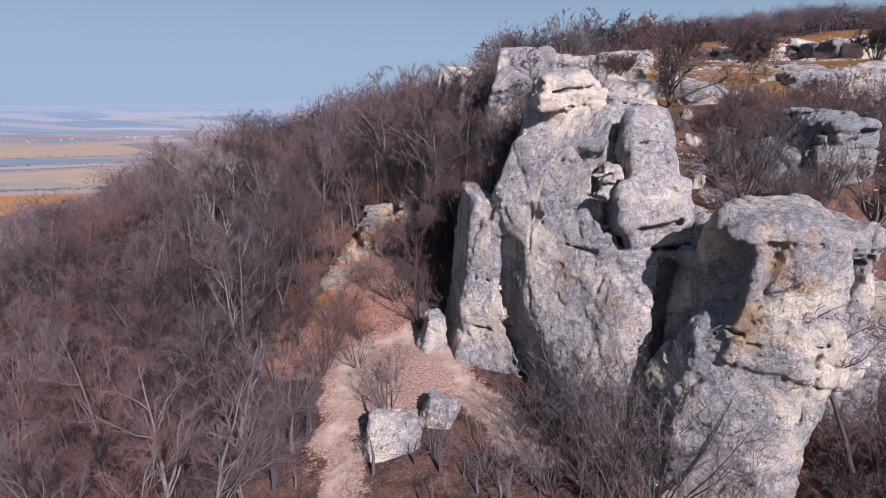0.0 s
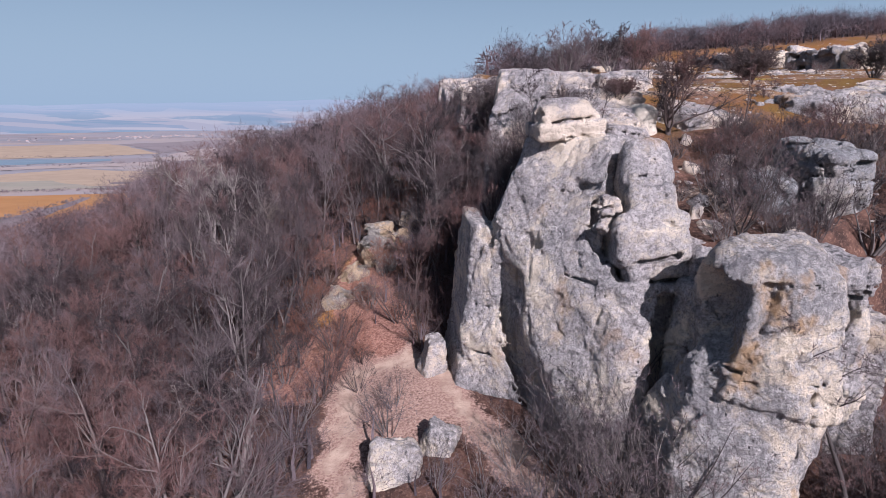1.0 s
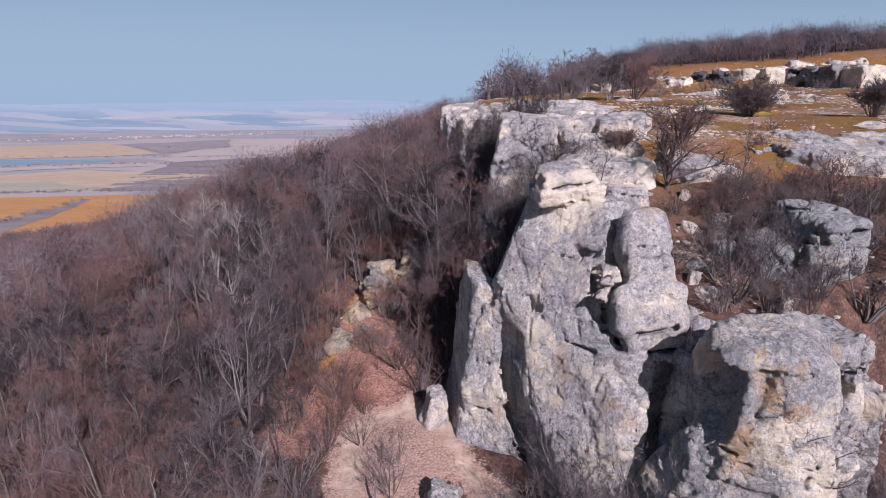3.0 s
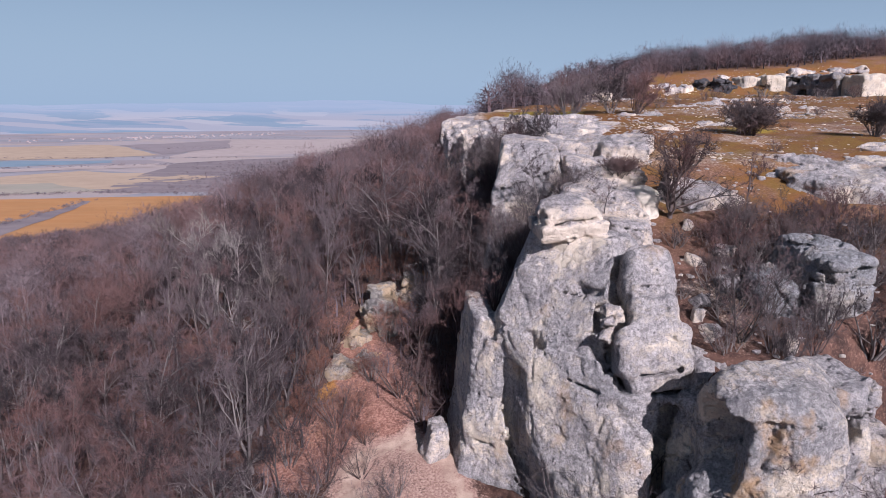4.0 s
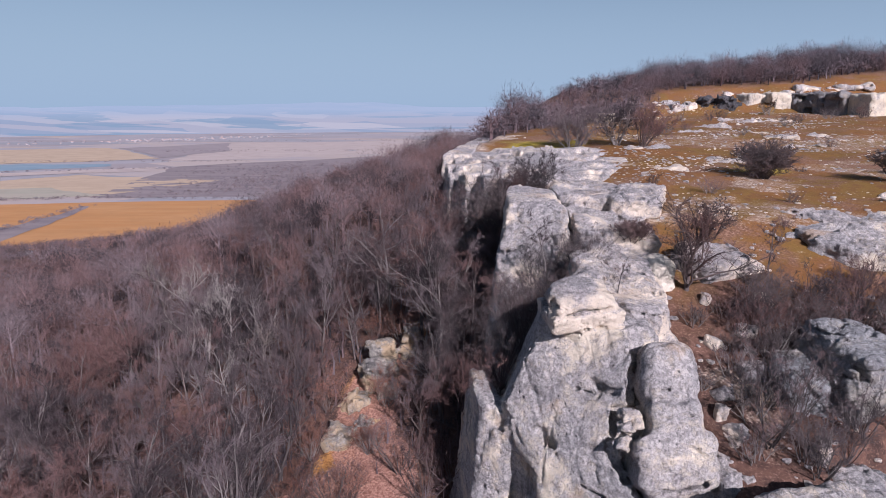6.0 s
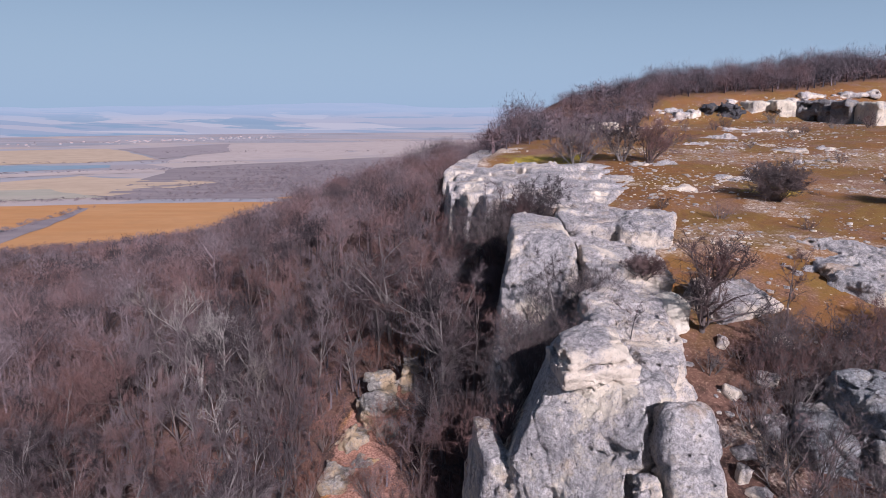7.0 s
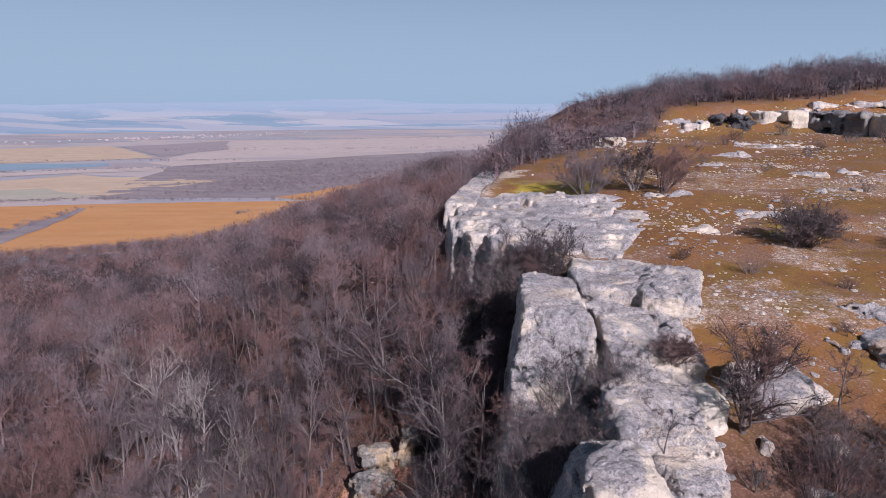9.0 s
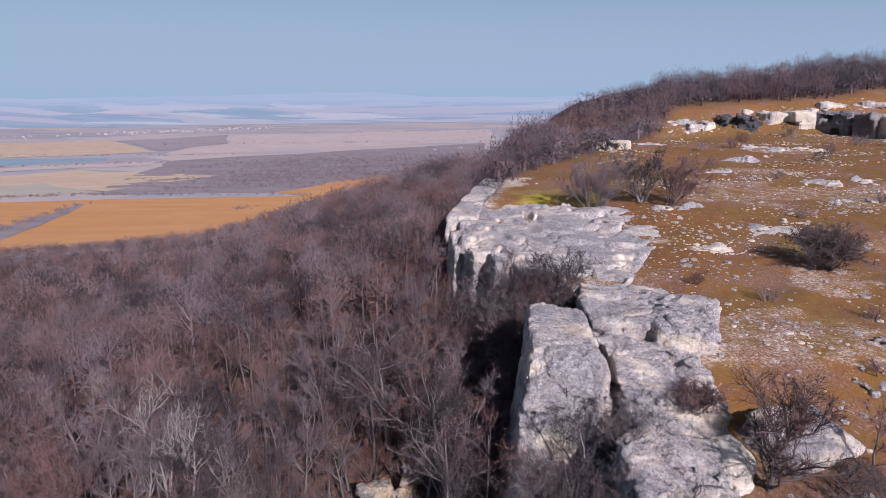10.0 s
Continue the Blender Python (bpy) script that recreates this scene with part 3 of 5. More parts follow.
# ---- hills that close the plain, haze painted in as glowing colour ----
def backdrop():
    bearing, out = np.meshgrid(np.radians(np.linspace(-75, 60, 260)), np.linspace(0, 1, 40), indexing="ij")
    r = 3450 + 1400 * out
    x, y = r * np.sin(bearing), r * np.cos(bearing)
    top = 150 + 9 * fbm(bearing * 9, 0 * bearing, 0 * bearing, 61, 4) + 34 * np.exp(-((bearing + 0.17) / 0.11) ** 2) * sstep(0.6, 1.0, out)
    z = PLAIN_Z - 2 + top * sstep(0, 1, out) ** 1.3 + 6 * sstep(0.1, 0.5, out) * fbm(x * 0.0022, y * 0.0012, 0 * x, 62, 4)
    n, k = x.shape
    idx = np.arange(n * k).reshape(n, k)
    faces = np.stack([idx[:-1, :-1], idx[1:, :-1], idx[1:, 1:], idx[:-1, 1:]], -1).reshape(-1, 4)
    m = Nodes("painted_haze", 1.0)
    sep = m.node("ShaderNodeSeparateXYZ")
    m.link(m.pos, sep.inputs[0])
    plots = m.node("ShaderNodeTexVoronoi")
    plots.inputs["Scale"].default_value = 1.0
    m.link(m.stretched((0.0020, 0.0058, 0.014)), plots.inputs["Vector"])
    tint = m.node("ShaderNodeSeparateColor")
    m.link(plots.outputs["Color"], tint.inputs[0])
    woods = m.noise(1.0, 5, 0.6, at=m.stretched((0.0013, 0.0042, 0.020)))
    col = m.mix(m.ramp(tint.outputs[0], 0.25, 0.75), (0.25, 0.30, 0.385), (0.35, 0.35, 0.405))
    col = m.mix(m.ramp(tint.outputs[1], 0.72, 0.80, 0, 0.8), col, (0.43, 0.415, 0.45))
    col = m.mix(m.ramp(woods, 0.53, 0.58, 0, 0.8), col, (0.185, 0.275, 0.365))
    # painted haze thickens to sky blue with height; the colour is emitted
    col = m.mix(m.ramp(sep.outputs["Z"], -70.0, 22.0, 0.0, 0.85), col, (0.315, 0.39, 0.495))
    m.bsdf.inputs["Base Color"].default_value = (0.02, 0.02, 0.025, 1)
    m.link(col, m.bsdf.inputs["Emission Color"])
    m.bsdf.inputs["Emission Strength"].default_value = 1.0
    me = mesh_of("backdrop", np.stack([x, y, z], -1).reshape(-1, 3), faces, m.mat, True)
    return thing("backdrop", me, "blue hills far beyond the plain, haze painted into their colour", "backdrop", kind="structure")


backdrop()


# ---- rocks of the cliff ----
def face_rock(P):
    """The great slab, its left pilaster and flake, and the leaning nose."""
    main = hull(P, [((6.65, 33.05, -3.62), (-0.62, -0.70, 0.36)), ((6.8, 30.64, -9.44), (-0.65, -0.753, 0.11)), ((4.0, 36.5, -1.7), (-0.90, 0.20, 0.33)),
                    ((4.1, 35, -11), (-0.90, -0.35, -0.10)), ((7, 36, 0.85), (0, -0.10, 1)), ((12.2, 34, -3), (0.96, -0.05, 0.26)), ((8, 41.6, 0), (0.1, 1, 0.25)),
                    ((5, 36, -21), (0, 0, -1)), ((9, 28.6, -8), (0.1, -1, 0.1))], 0.35)
    main = smax(main, -rbox(P, (11.5, 31.2, -0.2), (2.35, 2.7, 3.6), (-32, 3, 0), 0.3), 0.15)
    main = smax(main, -rbox(P, (11.25, 27.9, -4.55), (2.3, 2.6, 1.85), (-8, 0, 0), 0.3), 0.15)
    side = hull(P, [((2.2, 36, -10), (-0.52, -0.85, 0.06)), ((4.0, 36.5, -1.7), (-0.90, 0.20, 0.33)), ((0.95, 37.5, -11), (-0.97, -0.20, 0.08)), ((4, 38, -0.6), (-0.3, -0.2, 1)),
                    ((5.5, 38, -8), (1, 0, 0)), ((3, 42, -6), (-0.1, 1, 0.2)), ((3, 38, -21), (0, 0, -1))], 0.3)
    flake = hull(P, [((2.2, 36.4, -9), (-0.45, -0.88, 0.10)), ((1.05, 39, -8), (-0.97, -0.15, 0.10)), ((1.8, 39.4, -4.5), (0.10, -0.12, 1)), ((2.9, 39, -6), (0.95, 0.2, 0.1)),
                     ((2, 41.5, -6), (0, 1, 0.1)), ((2, 38, -20), (0, 0, -1))], 0.25)
    side = smax(side, -rbox(P, (2.75, 38.4, -3.6), (0.30, 2.4, 2.7), (0, 16, 20), 0.1), 0.12)
    body = smin(smin(main, side, 0.12), flake, 0.08)
    # the nose, lying against the slab
    nose = rbox(P, (11.1, 32.75, -1.0), (1.35, 1.45, 1.6), (-32, 3, -3), 0.85)
    nose = smin(nose, rbox(P, (11.05, 31.5, -2.95), (1.3, 1.55, 1.0), (-24, -4, 0), 0.4), 0.15)
    nose = smin(nose, rbox(P, (10.95, 30.95, -4.55), (2.05, 1.85, 1.45), (-14, -4, 2), 0.55), 0.35)
    nose = smin(nose, rbox(P, (11.25, 30.5, -5.75), (1.7, 1.35, 0.78), (-6, -6, 3), 0.32), 0.2)
    nose = smax(nose, -rbox(P, (11.15, 28.95, -5.2), (1.2, 0.62, 0.19), (-10, -12, 0), 0.06), 0.08)
    nose = smax(nose, -rbox(P, (10.9, 30.6, -0.75), (0.9, 1.0, 0.05), (-30, 4, 0), 0.02), 0.08)
    nose = smax(nose, -rbox(P, (11.2, 30.2, -2.12), (1.9, 1.0, 0.07), (-24, -10, 0), 0.03), 0.10)
    nose = smax(nose, -rbox(P, (11.4, 29.25, -3.35), (0.55, 0.22, 0.05), (-20, 0, 0), 0.02), 0.06)
    body = smin(smax(body, 0.09 - nose, 0.06), nose, 0.02)
    # the slot beside the nose, the cleft under it and the joints round the lobe of rock
    body = smax(body, -rbox(P, (8.95, 31.5, -3.0), (0.70, 1.25, 0.95), (-36, 8, 0), 0.2), 0.12)
    body = smax(body, -rbox(P, (8.38, 30.5, -4.55), (0.20, 1.1, 1.25), (-30, -14, 10), 0.08), 0.12)
    body = smax(body, -rbox(P, (8.0, 32.9, -1.75), (0.55, 0.9, 0.22), (-36, 46, 8), 0.08), 0.10)
    body = smax(body, -rbox(P, (7.2, 33.3, -2.15), (0.75, 0.7, 0.06), (-36, 14, -20), 0.03), 0.10)
    # hollow under the chin
    body = smax(body, -rbox(P, (13.1, 27.4, -15.0), (2.5, 2.9, 7.9), (0, 2, -6), 0.6), 0.25)
    # long upright groove, pits and joints of the slab
    body = smax(body, -rbox(P, (4.2, 34.9, -11.9), (0.28, 1.3, 4.8), (0, -4, 38), 0.08), 0.08)
    body = smax(body, -rbox(P, (5.35, 33.7, -5.9), (0.16, 0.7, 1.1), (-14, -12, 34), 0.05), 0.15)
    body = smax(body, -rbox(P, (6.9, 31.5, -5.2), (0.13, 0.5, 0.5), (-20, 10, 40), 0.05), 0.12)
    body = smax(body, -rbox(P, (5.6, 32.6, -9.0), (0.12, 0.5, 0.9), (0, 14, 40), 0.05), 0.12)
    body = smax(body, -rbox(P, (2.2, 36.2, -10.2), (0.9, 0.6, 0.05), (0, 8, 30), 0.02), 0.08)
    body = smax(body, -rbox(P, (2.6, 36.0, -13.2), (0.9, 0.6, 0.06), (0, -10, 30), 0.02), 0.08)
    return smax(body, -rbox(P, (7.6, 30.2, -6.75), (1.5, 0.8, 0.05), (-20, 6, -38), 0.02), 0.08)


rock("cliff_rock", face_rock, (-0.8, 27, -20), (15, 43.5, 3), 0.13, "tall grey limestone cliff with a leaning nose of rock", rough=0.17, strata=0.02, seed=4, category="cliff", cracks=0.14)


def cap(P):
    d = rbox(P, (7.15, 36.7, 2.25), (1.85, 2.0, 0.76), (5, -3, 6), 0.7)
    d = smax(d, half_space(P, (6.2, 38.2, 2.6), (-0.5, 0.5, 0.75)), 0.4)
    d = smax(d, half_space(P, (8.3, 36.0, 2.75), (0.45, -0.1, 0.85)), 0.3)
    d = smin(d, rbox(P, (7.3, 36.7, 1.25), (2.05, 2.0, 0.50), (3, -4, 4), 0.2), 0.05)
    d = smax(d, -rbox(P, (7.6, 34.9, 1.80), (3.0, 1.0, 0.05), (4, -6, 0), 0.02), 0.05)
    d = smax(d, -rbox(P, (7.0, 34.6, 0.76), (4, 1.2, 0.06), (0, -4, 0), 0.02), 0.05)
    return smax(d, -blob(P, (5.35, 35.0, 2.0), (0.55, 0.7, 0.42)), 0.12)


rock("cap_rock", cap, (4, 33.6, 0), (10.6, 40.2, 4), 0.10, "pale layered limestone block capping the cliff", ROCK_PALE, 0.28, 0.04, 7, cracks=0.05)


def shoulder(P):
    d = rbox(P, (14.3, 44.5, 0.9), (0.95, 1.3, 1.85), (4, -3, 8), 0.65)
    return smin(d, rbox(P, (13.4, 44.9, 0.2), (0.6, 1.2, 1.4), (4, 3, 10), 0.4), 0.1)


rock("shoulder_rock", shoulder, (12, 42, -2.4), (16.2, 47, 4), 0.11, "smooth white limestone block at the foot of a tree", ROCK_WHITE, 0.2, 0.02, 12, cracks=0.1)


def step_blocks(P):
    d = rbox(P, (10.9, 38.4, 0.45), (1.25, 1.6, 1.0), (6, 4, 14), 0.5)
    d = smax(d, -rbox(P, (10.4, 37.0, 1.1), (2.0, 1.0, 0.06), (0, 10, 8), 0.02), 0.08)
    return smin(d, rbox(P, (12.3, 40.0, 0.3), (1.1, 1.9, 1.1), (8, 6, -8), 0.5), 0.08)


rock("step_rock", step_blocks, (7, 36, -2), (14.5, 43, 3), 0.12, "rounded cream limestone blocks behind the cap", ROCK_PALE, 0.24, 0.02, 13, cracks=0.1)


def ledge_low(P):
    d = hull(P, [((8.3, 43.9, 2.95), (0.14, -0.20, 1)), ((7.9, 42, 1), (-0.95, -0.10, 0.30)), ((10.5, 39.4, 1.2), (-0.10, -0.80, 0.60)), ((13.6, 41, 0.6), (0.85, -0.30, 0.40)),
                 ((10, 53, 2), (0, 1, 0)), ((10, 45, -2.5), (0, 0, -1))], 0.5)
    d = smin(d, rbox(P, (12.3, 51.6, 2.6), (3.5, 4.6, 1.35), (3, 2, -6), 0.4), 0.35)
    d = smin(d, rbox(P, (13.2, 60.4, 4.65), (3.7, 4.0, 0.85), (3, 0, -4), 0.25), 0.15)
    d = smin(d, rbox(P, (16.6, 57.7, 4.75), (2.0, 3.4, 0.85), (3, -2, -22), 0.25), 0.15)
    d = smin(d, rbox(P, (10.6, 55.2, 3.6), (1.1, 1.5, 0.8), (2, 4, 30), 0.3), 0.08)
    d = smin(d, rbox(P, (19.2, 47.2, 0.6), (2.9, 2.1, 2.0), (18, 5, 24), 0.6), 0.4)
    d = smax(d, -rbox(P, (10.2, 55.0, 5.0), (2.4, 0.10, 0.9), (0, 0, -24), 0.04), 0.08)
    d = smax(d, -rbox(P, (14.2, 53.2, 4.3), (0.10, 1.6, 0.8), (0, 0, 30), 0.04), 0.08)
    d = smax(d, -rbox(P, (9.1, 51.0, 3.0), (0.42, 4.6, 3.4), (0, 4, -5), 0.25), 0.2)
    d = smax(d, -rbox(P, (8.2, 46.6, 2.6), (1.1, 1.3, 2.0), (0, 0, 25), 0.3), 0.3)
    d = smax(d, -rbox(P, (15.5, 58.8, 5.8), (0.12, 2.2, 0.5), (0, 0, 24), 0.04), 0.08)
    return smax(d, -rbox(P, (13.0, 61.6, 5.8), (1.8, 0.12, 0.5), (0, 0, 12), 0.04), 0.08)


rock("ledge_rock", ledge_low, (5.5, 37, -4), (24, 66.5, 6.8), 0.16, "broad pale limestone ledges on the plateau edge", ROCK_PALE, 0.42, 0.08, 15, "rock ledge", cracks=0.5, grain=1.25)


def tower(P):
    d = hull(P, [((6.5, 55, 5.8), (0.03, -0.05, 1)), ((5.2, 50.1, 4), (-0.38, -0.74, 0.55)), ((6.0, 48.3, 1.2), (-0.30, -0.94, 0.16)), ((4.15, 53, 3), (-0.985, 0.10, 0.12)),
                 ((8.95, 53, 5.0), (0.96, -0.05, 0.24)), ((10.0, 52, 0), (0.97, -0.2, 0.1)), ((7, 59.4, 0), (0.1, 1, 0.1)), ((6, 55, -14), (0, 0, -1))], 0.55)
    d = smax(d, -rbox(P, (6.0, 48.6, 2.4), (5, 1.4, 0.05), (30, -14, -28), 0.02), 0.06)
    d = smax(d, -rbox(P, (4.2, 51.2, 3.6), (0.05, 1.2, 0.7), (0, 20, -40), 0.02), 0.06)
    return d


rock("tower_rock", tower, (2.6, 45.5, -13), (12, 61, 7), 0.15, "detached grey limestone tower with a flat crown", ROCK_PALE, 0.28, 0.03, 22, cracks=0.3)


def far_ledge(P):
    x, y, z = P
    d = hull(P, [((1.3, 87, 4.5), (-0.93, -0.35, 0.10)), ((0.2, 89, 4.5), (-0.97, 0.22, 0.08)), ((8, 69.5, 5), (-0.35, -0.92, 0.2)),
                 ((20, 75, 3), (0.8, -0.5, 0.2)), ((12, 95, 3), (0.25, 0.9, 0)), ((5, 80, -12), (0, 0, -1))], 0.3)
    for c, half, turn in (((0.9, 85.2, 0.8), (1.5, 2.6, 6.5), 8), ((2.6, 80.2, 0.6), (1.5, 1.9, 6.5), 14), ((4.9, 76.2, 0.2), (1.5, 1.7, 6.5), 6), ((7.6, 73.0, 0.0), (1.8, 1.7, 6.5), 16)):
        d = smin(d, rbox(P, c, half, (0, 3, turn), 0.2), 0.45)
    lie = 5.7 + 0.125 * x + 0.07 * (y - 88) - 0.12 * np.maximum(0, 79 - y) * sstep(3, 10, x)
    lie = smin(lie, plateau(x, y) + 1.3 * sstep(24, 12, x) + 0.95 - 0.055 * (x - 4), 0.4)
    bump = 0.45 * fbm(x * 0.14, y * 0.14, 0 * x, 55, 4)
    q = lie / 0.5 + bump
    f = q - np.floor(q)
    top = 0.5 * (np.floor(q) + sstep(0.82, 0.95, f) - bump) + 0.07 * fbm(x * 0.7, y * 0.7, 0 * x, 58, 4)
    top = top - 0.65 * sstep(0.45, 0.6, f) * sstep(0.46, 0.54, vnoise(x * 0.9, y * 0.9, np.floor(q), 57))
    d = smax(d, (z - top) * 0.85, 0.15)
    d = smax(d, -rbox(P, (3.9, 77.8, 1.5), (0.22, 1.6, 5), (0, 4, -30), 0.1), 0.12)
    return smax(d, -rbox(P, (1.3, 82.4, 1.5), (0.8, 0.16, 5), (0, 0, -20), 0.08), 0.12)


rock("far_cliff_rock", far_ledge, (-2.4, 64.5, -10), (24, 98, 9.5), 0.21, "stepped pale limestone brow of the far cliff", ROCK_PALE, 0.22, 0.05, 33, "cliff", cracks=0.6, grain=1.2)


def rim(P):
    d = rbox(P, (2.2, 98, 5.0), (2.0, 7, 1.9), (3, 0, -12), 0.4)
    return smin(d, rbox(P, (5.4, 112, 5.6), (2.2, 8, 1.7), (2, 0, -14), 0.4), 0.3)


rock("rim_rock", rim, (-2, 88, 1), (11, 122.5, 9), 0.25, "weathered limestone rim at the brow of the wooded slope", ROCK_PALE, 0.3, 0.06, 35, "rock ledge")


def buttress(P):
    up = hull(P, [((13.4, 23.2, -6), (-0.45, -0.89, 0.05)), ((15.5, 22.4, -7), (0.22, -0.97, 0.05)), ((18.1, 25.2, -7), (0.93, -0.35, 0.08)), ((15, 25.5, -3.4), (0.02, -0.10, 1)),
                  ((13.1, 23.9, -4.0), (-0.55, -0.42, 0.72)), ((14.6, 22.9, -4.3), (0, -0.72, 0.70)), ((17.2, 24.8, -4.2), (0.60, -0.30, 0.74)), ((15, 27.6, -5.2), (-0.15, 0.80, 0.55)),
                  ((12.3, 24.8, -6), (-0.90, 0.05, -0.05)), ((12.6, 26.5, -4.4), (-0.75, 0.35, 0.55)), ((15, 25, -11), (-0.2, 0, -1))], 0.3)
    low = hull(P, [((11.6, 26.2, -9.6), (-0.60, 0.55, 0.58)), ((12.84, 23.75, -9.6), (-0.48, -0.87, 0.10)), ((15.2, 22.5, -11), (0.25, -0.96, 0.05)), ((11.0, 25, -12), (-0.95, -0.20, 0.14)), ((12.0, 24.3, -9.3), (-0.40, -0.45, 0.80)),
                   ((17.3, 24, -12.6), (0.92, -0.30, -0.18)), ((15, 27.6, -8), (0, 1, 0.1)), ((14, 25, -8), (0, 0, 1)), ((15, 25, -24), (0, 0, -1))], 0.5)
    # shaded scoop under the dome, then grooves and joints of the front
    up = smax(up, -rbox(P, (12.0, 24.0, -6.75), (1.3, 2.4, 2.1), (0, 10, -16), 0.8), 0.18)
    d = smin(up, low, 0.3)
    d = smax(d, -rbox(P, (14.05, 22.4, -6.1), (0.30, 0.9, 1.25), (0, 12, 24), 0.1), 0.10)
    d = smax(d, -blob(P, (14.35, 22.2, -8.0), (0.6, 0.55, 1.0), (0, -10, 0)), 0.12)
    d = smax(d, -rbox(P, (15.3, 22.0, -7.4), (0.10, 0.6, 1.0), (0, 4, 10), 0.04), 0.10)
    d = smax(d, -rbox(P, (15.0, 22.4, -4.95), (3.6, 1.1, 0.06), (8, 2, 0), 0.02), 0.10)
    d = smax(d, -rbox(P, (16.6, 22.5, -9.35), (1.3, 0.45, 0.06), (0, -5, 10), 0.02), 0.08)
    d = smax(d, -rbox(P, (16.0, 22.2, -11.2), (0.09, 0.8, 1.7), (0, 3, 10), 0.03), 0.10)
    d = smax(d, -blob(P, (11.9, 23.6, -9.9), (0.25, 0.5, 0.8), (0, 14, 0)), 0.15)
    d = smax(d, -blob(P, (11.4, 23.9, -11.6), (0.5, 0.5, 0.35), (0, 20, 0)), 0.15)
    return smax(d, -rbox(P, (12.4, 23.5, -9.0), (1.0, 0.5, 0.05), (0, 14, -20), 0.02), 0.08)


rock("buttress_rock", buttress, (9.2, 21, -24), (20, 31, -2.4), 0.125, "domed limestone buttress with cream and rust stained flank", ROCK_STAINED, rough=0.32, strata=0.03, seed=43, category="cliff", cracks=0.12)


def strip_rock(P):
    d = rbox(P, (13.4, 30.0, -9.4), (1.0, 1.0, 4.7), (3, 4, 14), 0.5)
    return smin(d, rbox(P, (12.6, 28.9, -10.6), (0.7, 0.8, 4.2), (3, 5, 20), 0.4), 0.12)


rock("pillar_rock", strip_rock, (11, 27.2, -15), (15.6, 32, -3.8), 0.12, "narrow grey limestone pillar behind the buttress", ROCK, rough=0.3, strata=0.03, seed=45, category="rock")


def column(P):
    d = rbox(P, (19.9, 28.7, -9.3), (1.3, 1.8, 4.5), (4, -3, 12), 0.35)
    d = smax(d, -rbox(P, (19.7, 27.0, -6.7), (2.4, 0.9, 0.08), (10, 8, 0), 0.02), 0.12)
    d = smax(d, -rbox(P, (20.2, 27.2, -8.6), (0.08, 0.9, 2.4), (0, 14, 10), 0.02), 0.12)
    return smin(d, rbox(P, (22.2, 30.4, -12.6), (1.6, 2.2, 4.2), (0, 4, -14), 0.6), 0.2)


rock("column_rock", column, (17.6, 25, -16), (24.8, 33, -3.2), 0.14, "cracked grey limestone column beside the buttress", ROCK, rough=0.5, strata=0.06, seed=47, category="cliff")


def back_rock(P):
    d = rbox(P, (22.4, 35.6, -2.9), (1.9, 2.6, 3.3), (6, 4, 12), 0.8)
    d = smin(d, rbox(P, (19.8, 35.6, -3.6), (1.3, 2.0, 2.2), (10, -6, -15), 0.6), 0.12)
    d = smin(d, rbox(P, (20.5, 31.6, -9.5), (2.2, 2.4, 3.6), (0, 0, 20), 0.8), 0.3)
    d = smax(d, -rbox(P, (22.0, 33.0, -1.2), (2.4, 0.8, 0.07), (10, -12, 0), 0.02), 0.08)
    return smax(d, -rbox(P, (21.2, 33.2, -2.6), (0.10, 0.9, 1.8), (0, 14, 10), 0.03), 0.10)


rock("back_rock", back_rock, (17, 27.5, -15), (26, 40, 1.6), 0.15, "grey lichen-covered limestone outcrop on the shelf", ROCK_GREY, rough=0.4, seed=51)


def boulder(name, at, half, turn, seed, label, material=ROCK, h=0.11, group=""):
    def shape(P):
        d = rbox(P, at, half, turn, min(half) * 0.45)
        cut = Vector((math.sin(seed * 1.7), math.cos(seed * 2.3), 0.5 + 0.3 * math.sin(seed)))
        return smax(d, half_space(P, (at[0] + cut.x * half[0] * 0.6, at[1] + cut.y * half[1] * 0.6, at[2] + half[2] * 0.55), tuple(cut)), 0.2)
    e = max(half) * 1.5 + 0.4
    return rock(name, shape, [c - e for c in at], [c + e for c in at], h, label, material, 0.16, 0.012, seed, "boulder", group=group, grain=1.8)


boulder("boulder", (-2.9, 28.8, -17.0), (1.4, 1.2, 1.3), (5, 12, 20), 61, "large grey limestone boulder beside the footpath", group="boulders by the footpath")
boulder("boulder", (-0.5, 30.3, -16.6), (1.1, 0.8, 1.3), (-10, 14, -20), 62, "leaning grey limestone boulder beside the footpath", group="boulders by the footpath")
boulder("boulder", (-1.0, 38.3, -14.8), (1.0, 0.9, 1.75), (4, -4, 24), 73, "squared limestone block at the cliff's foot", ROCK_PALE)
boulder("boulder", (8.78, 31.2, -2.85), (0.34, 0.42, 0.62), (-30, 14, 0), 64, "small loose stone lodged in the cleft", ROCK_PALE, 0.06, "stones in the cleft")
boulder("boulder", (9.32, 31.3, -2.75), (0.30, 0.40, 0.5), (-30, -10, 0), 71, "small loose stone lodged in the cleft", ROCK_PALE, 0.06, "stones in the cleft")
boulder("boulder", (8.50, 30.75, -3.75), (0.42, 0.45, 0.36), (-30, 30, 0), 65, "small loose stone lodged in the cleft", ROCK_PALE, 0.06, "stones in the cleft")
boulder("boulder", (13.7, 31.0, -5.4), (0.8, 0.8, 0.8), (0, 20, 0), 66, "rounded block in the gully", ROCK_PALE, 0.08, "blocks in the gully")
